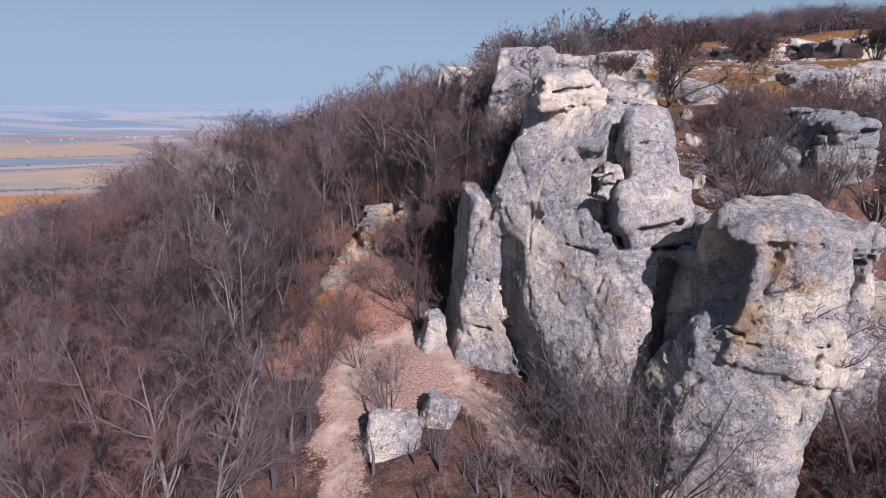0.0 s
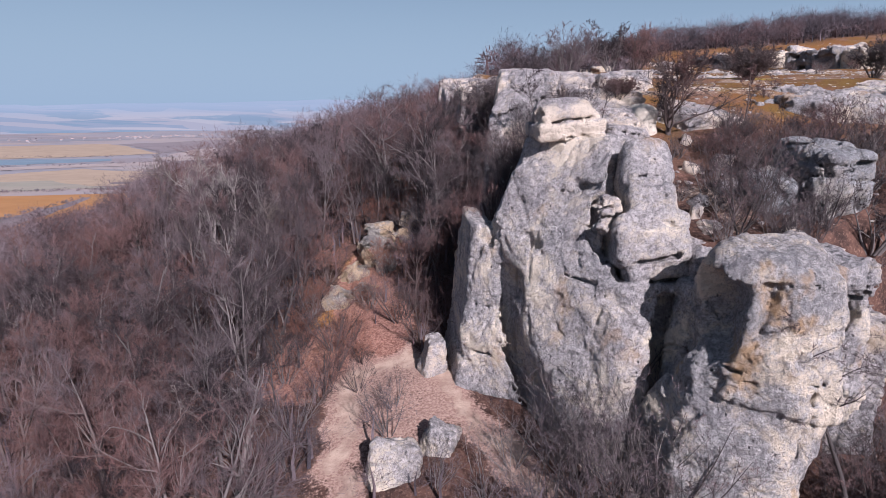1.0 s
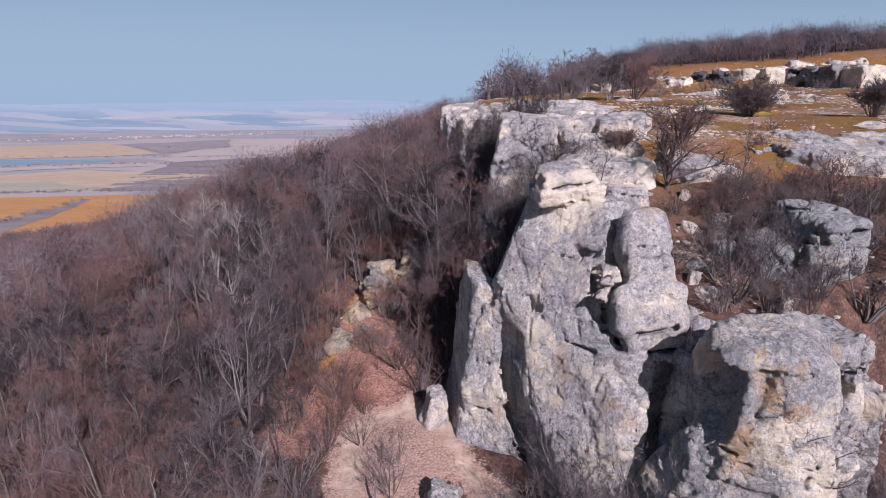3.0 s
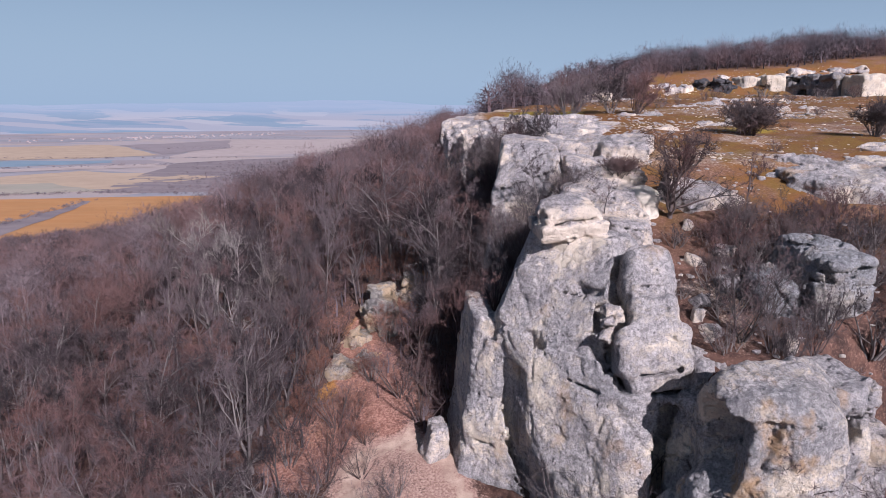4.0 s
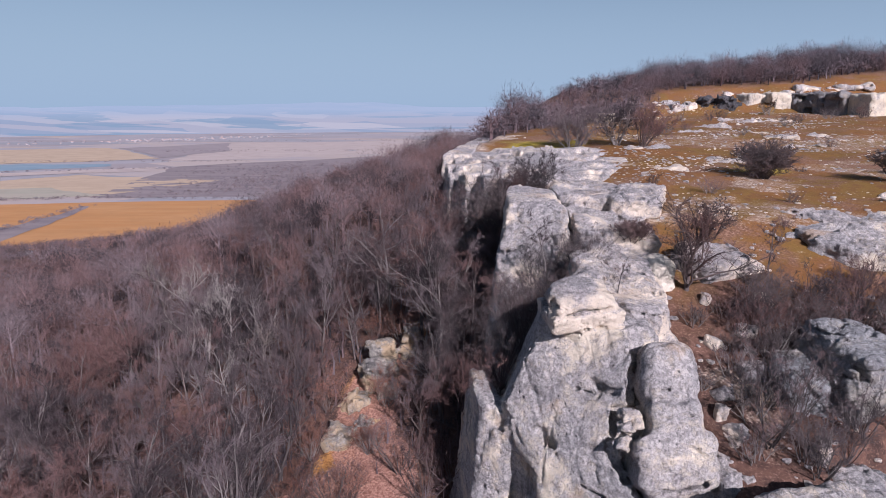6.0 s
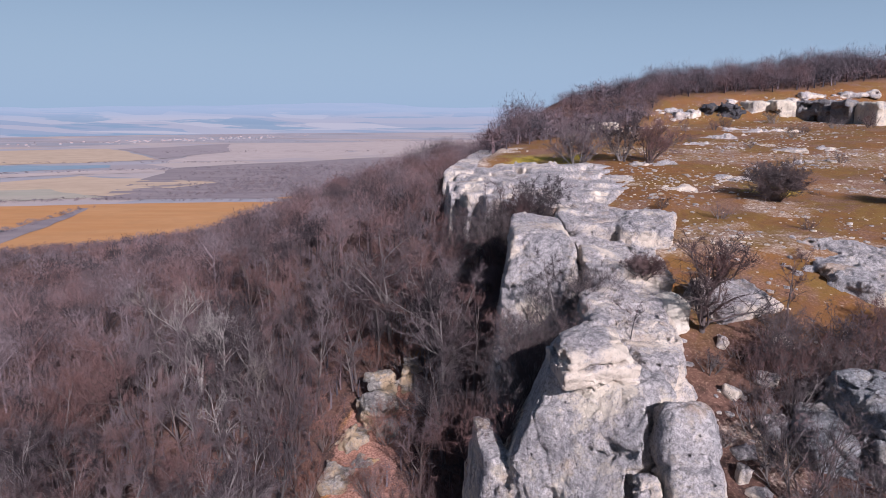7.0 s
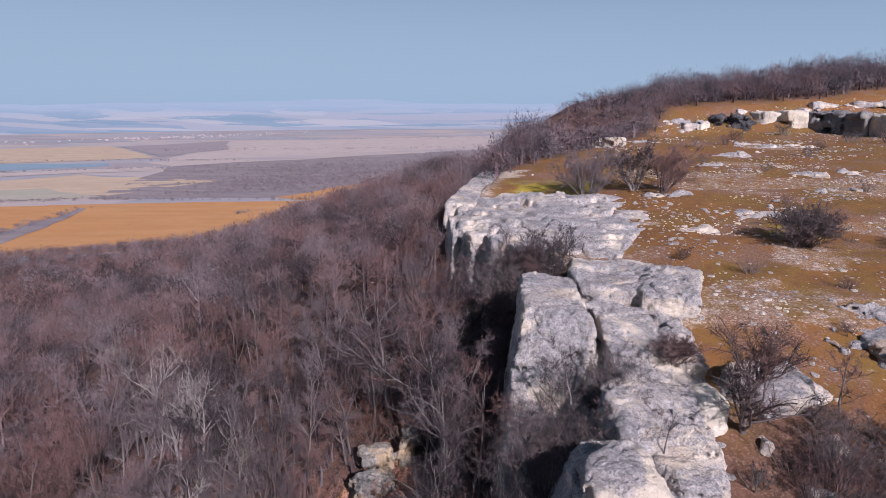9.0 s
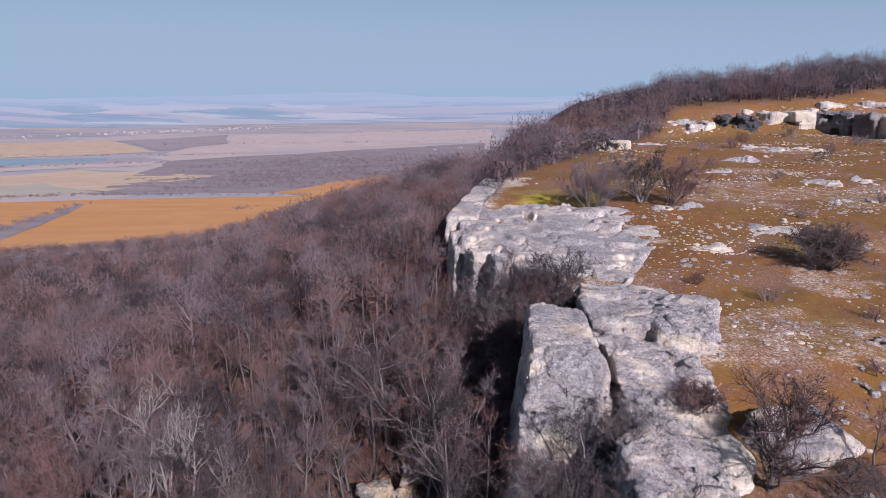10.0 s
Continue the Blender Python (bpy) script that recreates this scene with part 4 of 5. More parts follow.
boulder("boulder", (15.0, 32.3, -4.6), (0.7, 0.9, 0.6), (20, 0, 0), 67, "rounded block in the gully", ROCK_PALE, 0.08, "blocks in the gully")
for n, (a, b, c) in enumerate(((17.6, 36.4, 0.8), (16.2, 38.8, 0.55), (18.6, 39.8, 0.7), (15.2, 35.0, 0.6), (20.4, 42.2, 0.8), (17.0, 42.6, 0.5), (14.6, 33.6, 0.5), (18.4, 30.8, 0.7))):
    boulder("boulder", (a, b, height(a, b) + 0.15 * c), (c, c * 0.9, c * 0.7), (9 * n, 14 * n, 40 * n), 100 + n, "weathered limestone block on the leafy shelf", ROCK_PALE, 0.11, "blocks on the shelf")
def ochre_outcrop(P):
    d = rbox(P, (-6.7, 54.6, -12.0), (1.3, 1.2, 2.5), (6, 8, 20), 0.4)
    d = smin(d, rbox(P, (-5.4, 53.4, -12.6), (0.9, 1.0, 2.0), (4, -6, -10), 0.3), 0.08)
    d = smin(d, rbox(P, (-8.2, 52.4, -13.0), (1.1, 1.0, 1.6), (0, 10, 34), 0.3), 0.08)
    d = smin(d, rbox(P, (-6.4, 57.4, -10.4), (1.0, 1.0, 1.6), (0, -8, 10), 0.3), 0.08)
    d = smin(d, rbox(P, (-9.2, 48.6, -14.2), (1.0, 1.1, 1.3), (8, 0, -20), 0.3), 0.08)
    d = smin(d, rbox(P, (-4.0, 58.4, -9.6), (0.6, 0.8, 2.0), (0, 6, 14), 0.25), 0.08)
    return smin(d, rbox(P, (-7.4, 50.2, -13.8), (0.7, 0.8, 1.0), (10, 14, 50), 0.25), 0.08)


rock("outcrop_rock", ochre_outcrop, (-11.4, 46.4, -17.5), (-2.4, 60.4, -6.6), 0.14, "broken ochre-stained limestone outcrop on the wooded slope", ROCK_OCHRE, 0.9, 0.08, 68, grain=1.2)


def flat_slab(P):
    d = rbox(P, (34.0, 50.4, 2.5), (6.6, 4.9, 1.0), (9, -1, -8), 0.35)
    d = smax(d, half_space(P, (28.0, 48.0, 3), (-0.75, -0.62, 0.2)), 0.3)
    return smin(d, rbox(P, (26.2, 51.2, 2.4), (1.0, 0.9, 0.7), (9, 0, 20), 0.3), 0.05)


rock("slab_rock", flat_slab, (23, 43, 0), (42, 58, 6), 0.18, "flat grey limestone pavement in the grass", ROCK, 0.6, 0.12, 81, "rock slab", grain=1.2, cracks=0.15)


# ---- quarried wall on the rise ----
def quarry(P):
    d = rbox(P, (90.2, 181.8, 12.7), (2.7, 4.2, 4.7), (0, 0, -6), 0.4)
    d = smin(d, rbox(P, (108.4, 166.4, 11.7), (8.6, 7.6, 5.0), (0, 0, 8), 0.25), 0.1)
    d = smin(d, rbox(P, (84.5, 184.0, 13.4), (3.4, 3.2, 3.6), (0, 5, 14), 0.5), 0.2)
    d = smax(d, -rbox(P, (86.9, 179.6, 12.6), (1.3, 1.8, 2.0), (0, 0, 5), 0.3), 0.15)
    return d


rock("quarry_rock", quarry, (79, 155, 5), (119, 190, 19), 0.33, "old stepped limestone quarry with pale cut walls", ROCK_CUT, 0.5, 0.05, 91, "rock wall", grain=1.0)


def quarry_side(P):
    d = rbox(P, (101.6, 175.0, 11.6), (7.2, 8.4, 5.2), (2, 0, 25), 0.2)
    d = smin(d, rbox(P, (100.2, 177.5, 16.3), (3.6, 3.0, 0.9), (4, 6, 40), 0.3), 0.2)
    d = smin(d, rbox(P, (98.6, 166.8, 16.2), (2.0, 2.6, 0.8), (-6, 4, 10), 0.3), 0.2)
    d = smax(d, -rbox(P, (95.6, 169.2, 14.0), (2.6, 0.35, 3.5), (0, 0, 25), 0.1), 0.15)
    d = smax(d, -rbox(P, (94.4, 175.8, 15.6), (3.0, 1.6, 0.9), (0, 10, 25), 0.3), 0.2)
    d = smax(d, -rbox(P, (97.6, 163.5, 10.6), (1.4, 2.2, 2.8), (0, 0, 25), 0.2), 0.15)
    return smax(d, -rbox(P, (94.6, 173.0, 11.8), (3.0, 1.2, 1.4), (0, 0, 25), 0.2), 0.15)


rock("quarry_rock", quarry_side, (90, 160, 5), (114, 190, 19), 0.33, "dark stained side wall of the old quarry, shade painted in", ROCK_SHADE_STAINED, 0.6, 0.08, 93, "rock wall", grain=1.0)


def outcrop(P):
    d = rbox(P, (63.0, 181, 12.4), (2.6, 2.4, 1.9), (8, 12, 10), 0.4)
    d = smin(d, rbox(P, (66.4, 181.5, 12.2), (1.2, 2.0, 2.4), (0, -8, 24), 0.3), 0.1)
    d = smin(d, rbox(P, (58.4, 180.0, 11.2), (2.6, 1.8, 1.2), (0, 4, -10), 0.4), 0.1)
    d = smin(d, rbox(P, (60.6, 183.0, 13.8), (3.4, 1.4, 0.9), (4, -5, 8), 0.3), 0.1)
    return smax(d, -rbox(P, (64.9, 180.0, 12.6), (0.5, 1.6, 1.5), (0, 0, 10), 0.2), 0.2)


rock("outcrop_rock", outcrop, (54, 176, 8), (69, 189, 18), 0.27, "broken pale limestone outcrop on the rise", ROCK_PALE, 1.2, 0.12, 95, grain=1.0)


def dark_outcrop(P):
    d = rbox(P, (71.0, 182.6, 14.2), (2.2, 2.0, 2.1), (5, -9, 34), 0.5)
    d = smin(d, rbox(P, (75.6, 180.6, 13.6), (2.6, 2.2, 2.6), (0, 14, -22), 0.5), 0.1)
    d = smin(d, rbox(P, (78.4, 182.0, 12.8), (1.6, 2.0, 1.8), (8, -6, 28), 0.4), 0.1)
    return smax(d, -rbox(P, (73.2, 179.4, 13.6), (0.5, 1.8, 2.0), (0, 12, 10), 0.2), 0.2)


rock("outcrop_rock", dark_outcrop, (67, 176, 8), (83, 188, 18.5), 0.27, "jagged black boulders on the rise", ROCK_BLACK, 1.3, 0.10, 96, grain=1.0)


def upper_steps(P):
    d = rbox(P, (83.0, 188.0, 16.4), (5.0, 1.2, 0.9), (4, 4, 8), 0.25)
    d = smin(d, rbox(P, (93.0, 189.5, 17.6), (4.2, 1.1, 0.8), (-3, -3, -6), 0.25), 0.1)
    d = smin(d, rbox(P, (103.0, 187.5, 18.2), (5.5, 1.2, 0.9), (3, 2, 10), 0.25), 0.1)
    d = smin(d, rbox(P, (114.0, 186.0, 18.8), (4.5, 1.4, 0.9), (3, -4, -12), 0.25), 0.1)
    return smin(d, rbox(P, (96.0, 184.5, 17.0), (2.6, 1.0, 0.7), (0, 6, 20), 0.25), 0.1)


rock("ledge_rock", upper_steps, (76, 181, 13), (121, 192.5, 21), 0.3, "broken limestone steps above the old quarry", ROCK_PALE, 1.3, 0.15, 98, "rock ledge", grain=0.9)


def low_wall(P):
    d = rbox(P, (36.2, 152.5, 10.4), (2.2, 1.8, 1.5), (0, 3, -8), 0.25)
    d = smin(d, rbox(P, (32.8, 158.0, 10.2), (1.6, 1.6, 1.5), (0, 0, 12), 0.25), 0.1)
    return smax(d, -rbox(P, (34.8, 151.0, 10.2), (0.9, 1.2, 1.0), (0, 0, -8), 0.2), 0.15)


rock("outcrop_rock", low_wall, (29, 148.5, 8), (40, 161, 13), 0.25, "squared pale limestone block by the edge of the woods", ROCK_CUT, 0.35, 0.05, 97)
for n, (cx, cy, hx, hy, turn) in enumerate(((43, 117.5, 3.6, 1.6, 10), (52, 97.5, 3.8, 1.3, -14), (36.5, 84, 4.2, 1.8, 8), (60, 110, 6.5, 1.6, -8), (35, 150, 3.0, 2.4, 30), (70, 148, 8.0, 2.2, -12), (58, 134, 6.0, 2.0, 6),
                                                 (25, 76, 2.2, 1.2, 0), (28, 92, 3.2, 1.4, 20), (47, 160, 5, 2.2, 10), (43, 61, 2.6, 1.4, 0), (63, 88, 4.0, 1.5, 12))):
    zc = height(cx, cy)

    def patch(P, c=(cx, cy, zc - 0.57), half=(hx, hy, 0.6), turn=turn):
        d = rbox(P, c, half, (5, 0, turn), 0.25)
        d = smin(d, rbox(P, (c[0] + half[0] * 0.5, c[1] + half[1] * 0.9, c[2] + 0.02), (half[0] * 0.45, half[1] * 0.7, 0.62), (7, 3, turn + 35), 0.2), 0.1)
        return smin(d, rbox(P, (c[0] - half[0] * 0.7, c[1] - half[1] * 0.3, c[2] - 0.02), (half[0] * 0.5, half[1] * 0.6, 0.62), (4, -4, turn - 30), 0.2), 0.1)

    rock("slab_rock", patch, (cx - hx - 3, cy - hy * 2 - 3, zc - 1.4), (cx + hx + 3, cy + hy * 2 + 3, zc + 1.6), 0.2, "low pale limestone slab breaking through the grass", ROCK_PALE, 1.0, 0.2, 200 + n, "rock slab", group="slabs in the grass")


# ---- bare trees and bushes ----
def tube(path, radii, sides):
    path = np.array(path)
    d = np.gradient(path, axis=0)
    d /= np.linalg.norm(d, axis=1)[:, None] + 1e-9
    up = np.where(np.abs(d[:, 2:3]) > 0.9, [[1.0, 0, 0]], [[0, 0, 1.0]])
    a = np.cross(d, up)
    a /= np.linalg.norm(a, axis=1)[:, None]
    b = np.cross(d, a)
    ang = np.arange(sides) * 2 * np.pi / sides
    ring = path[:, None] + np.array(radii)[:, None, None] * (np.cos(ang)[None, :, None] * a[:, None] + np.sin(ang)[None, :, None] * b[:, None])
    v = ring.reshape(-1, 3)
    f = []
    for i in range(len(path) - 1):
        for s in range(sides):
            p, q = i * sides + s, i * sides + (s + 1) % sides
            f += [(p, q, q + sides), (p, q + sides, p + sides)]
    return v, np.array(f)


def merge(parts):
    vs, fs, n = [], [], 0
    for v, f in parts:
        vs.append(v)
        fs.append(f + n)
        n += len(v)
    return np.concatenate(vs), np.concatenate(fs)


def limb(rng, start, way, length, segs, droop=0.0, wobble=0.2):
    pts = [np.array(start, float)]
    way = np.array(way, float) / np.linalg.norm(way)
    for i in range(segs):
        way = way + rng.normal(0, wobble, 3) + np.array([0, 0, droop])
        way /= np.linalg.norm(way)
        pts.append(pts[-1] + way * length / segs)
    return np.array(pts), way


def twig_blades(rng, at, way, length, width, face=None):
    """Slender three-cornered twigs, each one blade."""
    n = len(at)
    way = way / np.linalg.norm(way, axis=1)[:, None]
    side = np.cross(way, rng.normal(0, 1, (n, 3)) if face is None else face + rng.normal(0, 0.35, (n, 3)))
    side /= np.linalg.norm(side, axis=1)[:, None]
    w = (width * rng.uniform(0.6, 1.3, n))[:, None]
    ln = (length * rng.uniform(0.5, 1.3, n))[:, None]
    v = np.stack([at - side * w / 2, at + side * w / 2, at + way * ln], 1).reshape(-1, 3)
    return v, np.arange(3 * n).reshape(-1, 3)


def along(pts, t):
    s = t * (len(pts) - 1)
    i = np.minimum(s.astype(int), len(pts) - 2)
    f = (s - i)[:, None]
    return pts[i] * (1 - f) + pts[i + 1] * f, pts[i + 1] - pts[i]


def bare_tree(seed, tall=7.0, stems=1, girth=0.12, boughs=9, spread=0.75, subs=5, twigs=20, blade=0.024, sides=(6, 4, 3), segs=(6, 4, 2), up=0.08, lowest=0.3):
    """Arrays of the wood (trunk and boughs) and of the crown of twigs."""
    rng = np.random.default_rng(seed)
    trunk, wood, crown = [], [], []
    for k in range(stems):
        a = rng.uniform(0, 6.28)
        lean = np.array([math.cos(a), math.sin(a), 0]) * (0.10 if stems == 1 else rng.uniform(0.2, 0.75))
        ln = tall * (0.85 if stems == 1 else rng.uniform(0.55, 0.95))
        pts, _ = limb(rng, np.array([0, 0, -0.35]) + lean * 0.3, lean + [0, 0, 1], ln, segs[0], 0.03, 0.09)
        trunk.append(tube(pts, girth * (1 - np.linspace(0, 0.86, len(pts)) ** 0.9), sides[0]))
        bt = rng.uniform(lowest, 0.97, boughs)
        bp, bd = along(pts, bt)
        for p, d, t in zip(bp, bd, bt):
            a = rng.uniform(0, 6.28)
            out = np.array([math.cos(a), math.sin(a), rng.uniform(0.35, 1.0)])
            bl = tall * spread * rng.uniform(0.35, 0.6) * (1.15 - 0.65 * t)
            q, _ = limb(rng, p, out + 0.5 * d / np.linalg.norm(d), bl, segs[1], up, 0.26)
            r = girth * 0.42 * (1.15 - 0.7 * t)
            wood.append(tube(q, r * np.linspace(1, 0.25, len(q)), sides[1]))
            sp, sd = along(q, rng.uniform(0.25, 1.0, subs))
            for u, e in zip(sp, sd):
                w, _ = limb(rng, u, e / np.linalg.norm(e) + rng.normal(0, 0.65, 3) + [0, 0, 0.25], bl * rng.uniform(0.3, 0.55), segs[2], up, 0.32)
                wood.append(tube(w, r * 0.36 * np.linspace(1, 0.3, len(w)), sides[2]))
                at, dd = along(w, rng.uniform(0.1, 1.0, twigs))
                dd = dd / np.linalg.norm(dd, axis=1)[:, None] + rng.normal(0, 1.0, (twigs, 3)) + [0, 0, 0.12]
                crown.append(twig_blades(rng, at, dd, bl * 0.21, blade))
    return merge(trunk), merge(wood), merge(crown)


def thin_tree(seed, tall, boughs, twigs, blade, length, wide=0.40, foot=0.26, below=-0.3, stem=0.8):
    """A lighter bare tree for the woods further off: a domed, lumpy crown of blades."""
    rng = np.random.default_rng(seed)
    trunk = tube([(0, 0, -0.4), (0.1, 0, tall * stem * 0.5), (0.0, 0.12, tall * stem)], [0.12, 0.08, 0.02], 3)
    a, t = rng.uniform(0, 6.28, boughs), rng.uniform(0.2, 0.7, boughs)
    at = np.stack([0 * t, 0 * t, tall * t], 1)
    way = np.stack([np.cos(a) * 0.8, np.sin(a) * 0.8, 0.45 + 0.7 * t], 1)
    bough = twig_blades(rng, at, way, tall * wide, 0.09)
    d = rng.normal(0, 1, (twigs, 3))
    d[:, 2] = np.where(d[:, 2] < below, -d[:, 2], d[:, 2])
    d /= np.linalg.norm(d, axis=1)[:, None]
    lump = np.ones(twigs)
    for k in range(5):
        c = rng.normal(0, 1, 3)
        lump += 0.16 * np.cos(4.0 * d @ c / np.linalg.norm(c) + k)
    r = lump * rng.uniform(0.05, 1, twigs) ** 0.42
    if below <= -1:
        low_half = d[:, 2] < 0
        d[low_half, :2] /= np.maximum(np.hypot(d[low_half, 0], d[low_half, 1]), 0.3)[:, None]
    half = np.array([tall * wide, tall * wide, tall * (1 - foot) / 2])
    p = np.array([0, 0, tall * (1 + foot) / 2]) + d * half * r[:, None] * 0.9
    out = 0.4 * d + [0, 0, 0.4] + rng.normal(0, 0.6, (twigs, 3))
    return merge([trunk, bough, twig_blades(rng, p, out, length, blade, d)])


def tree_thing(name, seed, label, category="tree", group="", bark_m=BARK, twig_m=TWIGS, **shape):
    trunk, wood, crown = bare_tree(seed, **shape)
    root = thing(name, None, label, category, group)
    piece("trunk", mesh_of("trunk", *merge([trunk, wood]), bark_m, True), root)
    piece("crown", mesh_of("crown", *crown, twig_m), root)
    return root


def spot(x, y, turn=0.0, scale=1.0, sink=0.0, z=None, squash=1.0):
    z = height(x, y) if z is None else z
    return Matrix.Translation((x, y, z - sink)) @ Matrix.Rotation(turn, 4, "Z") @ Matrix.Diagonal((scale, scale, scale * squash, 1))


def scatter(seed, x0, x1, y0, y1, step):
    rng = np.random.default_rng(seed)
    X, Y = np.meshgrid(np.arange(x0, x1, step), np.arange(y0, y1, step), indexing="ij")
    x = (X + rng.uniform(-0.5, 0.5, X.shape) * step).ravel()
    y = (Y + rng.uniform(-0.5, 0.5, X.shape) * step).ravel()
    return x, y, rng


def forest(name, variants, x, y, rng, lo, hi, material, label, z=None):
    zs = land(x, y) if z is None else z
    parts, tones = [], []
    pick = rng.integers(len(variants), size=len(x))
    for k, (v, f) in enumerate(variants):
        w = np.where(pick == k)[0]
        if not len(w):
            continue
        a, sc = rng.uniform(0, 6.28, len(w)), rng.uniform(lo, hi, len(w))
        c, sn = np.cos(a) * sc, np.sin(a) * sc
        vx = v[None, :, 0] * c[:, None] - v[None, :, 1] * sn[:, None] + x[w][:, None]
        vy = v[None, :, 0] * sn[:, None] + v[None, :, 1] * c[:, None] + y[w][:, None]
        vz = v[None, :, 2] * sc[:, None] + zs[w][:, None]
        vv = np.stack([vx, vy, vz], -1).reshape(-1, 3)
        ff = (f[None] + (np.arange(len(w)) * len(v))[:, None, None]).reshape(-1, 3)
        parts.append((vv, ff))
        tones.append(np.repeat(rng.uniform(0, 1, len(w)), len(v)))
    v, f = merge(parts)
    me = mesh_of(name, v, f, material)
    me.attributes.new("tone", "FLOAT", "POINT").data.foreach_set("value", np.concatenate(tones).astype(np.float32))
    return thing(name, me, label, "woods", kind="stuff")


# the wooded slope close by: trees of their own, the rest of them joined
shapes = [dict(tall=6.2 + 0.5 * (i % 4), boughs=9 + i % 3, spread=0.95, subs=6, twigs=44, blade=0.013, girth=0.13, sides=(5, 3, 3), segs=(5, 4, 2)) for i in range(8)]
for i in (2, 6):
    shapes[i] = dict(tall=7.4, boughs=11, subs=6, twigs=9, blade=0.026, girth=0.14, bark_m=BARK_PALE, twig_m=BARK_PALE)
woods = [tree_thing("tree", 100 + i, "bleached leafless tree standing out of the woods" if i in (2, 6) else "leafless grey-brown broadleaf tree on the wooded slope", "tree", "trees of the wooded slope", **shapes[i]) for i in range(8)]
x, y, rng = scatter(5, -46, 12, 14, 78, 2.3)
s = beyond_edge(x, y)
keep = (s < -1.6) & (trail_mask(x, y) < 0.10) & (ochre_mask(x, y) < 0.12) & (clearing(x, y) < 0.3) & ~((x > -3.5) & (y > 73) & (y < 86)) & ~((x > 2.4) & (y > 41) & (y < 62)) & ~((x > -9.5) & (x < 12) & (y < 42)) & (x > -0.72 * (y + 3) - 3) & (x < 7)
x, y = x[keep], y[keep]
order = np.argsort(np.hypot(x + 2, y - 30))
x, y = x[order], y[order]
zs = land(x, y)
used = [False] * len(woods)
for n, (a, b, c) in enumerate(zip(x[:290], y[:290], zs[:290])):
    k = int(rng.choice(8, p=(0.165, 0.16, 0.012, 0.165, 0.16, 0.16, 0.013, 0.165)))
    tall = rng.uniform(0.8, 1.25) * (1.3 if b > 43 and a > -6 else 1.0)
    m = spot(a, b, rng.uniform(0, 6.28), tall, 0.0, float(c))
    if used[k]:
        copy_thing(woods[k], m)
    else:
        woods[k].matrix_basis, used[k] = m, True
for k in range(8):
    if not used[k]:
        woods[k].matrix_basis = spot(-20 - 3 * k, 50)
full = [merge(bare_tree(120 + i, tall=6.6 + 0.5 * (i % 3), twigs=26, subs=5, spread=0.9, blade=0.02, sides=(4, 3, 3), segs=(4, 3, 1))) for i in range(5)]
forest("slope_trees", full, x[290:], y[290:], rng, 0.75, 1.15, TWIGS_FAR, "leafless mauve-brown trees filling the slope")


low = [thin_tree(240 + i, 2.4, 0, 150, 0.02, 0.75, 0.5, 0.0, -1.0) for i in range(5)]
x, y, rng = scatter(15, -44, 8, 14, 72, 1.75)
keep = (beyond_edge(x, y) < -1.2) & (trail_mask(x, y) < 0.25) & (ochre_mask(x, y) < 0.3) & (clearing(x, y) < rng.uniform(0.2, 1.3, len(x))) & (x > -0.72 * (y + 3) - 3) & ~((x > -3.5) & (y < 40) & (y > 27) & (x < 4))
forest("undergrowth", low, x[keep], y[keep], rng, 0.5, 1.3, TWIGS_RIDGE, "low leafless undergrowth between the trees")
middle = [thin_tree(200 + i, 6.0 + 0.9 * (i % 3), 16, 620, 0.045, 0.62, 0.37) for i in range(6)]
x, y, rng = scatter(6, -120, 6, 20, 175, 3.5)
s = beyond_edge(x, y)
inner = (x > -46) & (y < 78)
keep = (s < -1.5) & ~inner & ~((x > -3.0) & (y > 74) & (y < 86)) & (x > -0.74 * (y + 3) - 8) & (x < 9) & (np.hypot(x, y) < 175)
forest("wooded_slope", middle, x[keep], y[keep], rng, 0.72, 1.35, TWIGS_FAR, "leafless mauve-brown woods covering the slope")

light = [thin_tree(300 + i, 6.8, 0, 170, 0.19, 0.75, 0.44, 0.05, -1.0, 0.4) for i in range(5)]
round_top = [thin_tree(320 + i, 6.6 + 0.5 * (i % 3), 0, 400, 0.065, 0.85, 0.46, -0.1, -1.0, 0.25) for i in range(6)]
x, y, rng = scatter(7, -460, 130, 20, 640, 7.0)
s = beyond_edge(x, y)
ed = np.hypot(x, y)
keep = (s < -2) & (ed >= 172) & ((ed < 300) | (rng.uniform(0, 1, len(x)) < 0.6)) & (slope(x, y) > -108) & (x > -0.80 * (y + 3) - 10) & (x < 0.28 * y)
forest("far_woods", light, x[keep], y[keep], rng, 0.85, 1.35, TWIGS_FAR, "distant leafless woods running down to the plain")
x, y, rng = scatter(8, 3, 250, 98, 300, 2.8)
crest = wood_line(x)
keep = (y > crest) & (y < crest + np.interp(x, (0, 60), (60, 34))) & (beyond_edge(x, y) > -8)
forest("ridge_woods", round_top, x[keep], y[keep], rng, 0.5, 1.25, TWIGS_RIDGE, "dark leafless woods along the ridge line", land(x[keep], y[keep]) - 4.4 * sstep(72, 40, x[keep]) * sstep(14, 30, x[keep]))
forest("ridge_thicket", [(v * np.array([2.6, 2.6, 1.8]), f) for v, f in [thin_tree(260 + i, 2.4, 0, 120, 0.09, 0.5, 0.5, 0.0, -1.0) for i in range(5)]], x[keep][::2] + 1.3, y[keep][::2] - 2.2, rng, 0.5, 1.1, TWIGS_RIDGE, "dark leafless thicket under the ridge trees")

# ---- woods, hedges and village on the plain ----
clump = [thin_tree(500 + i, 3.6, 0, 20, 0.8, 1.5, 0.9, 0.0, -1.0, 0.3) for i in range(4)]


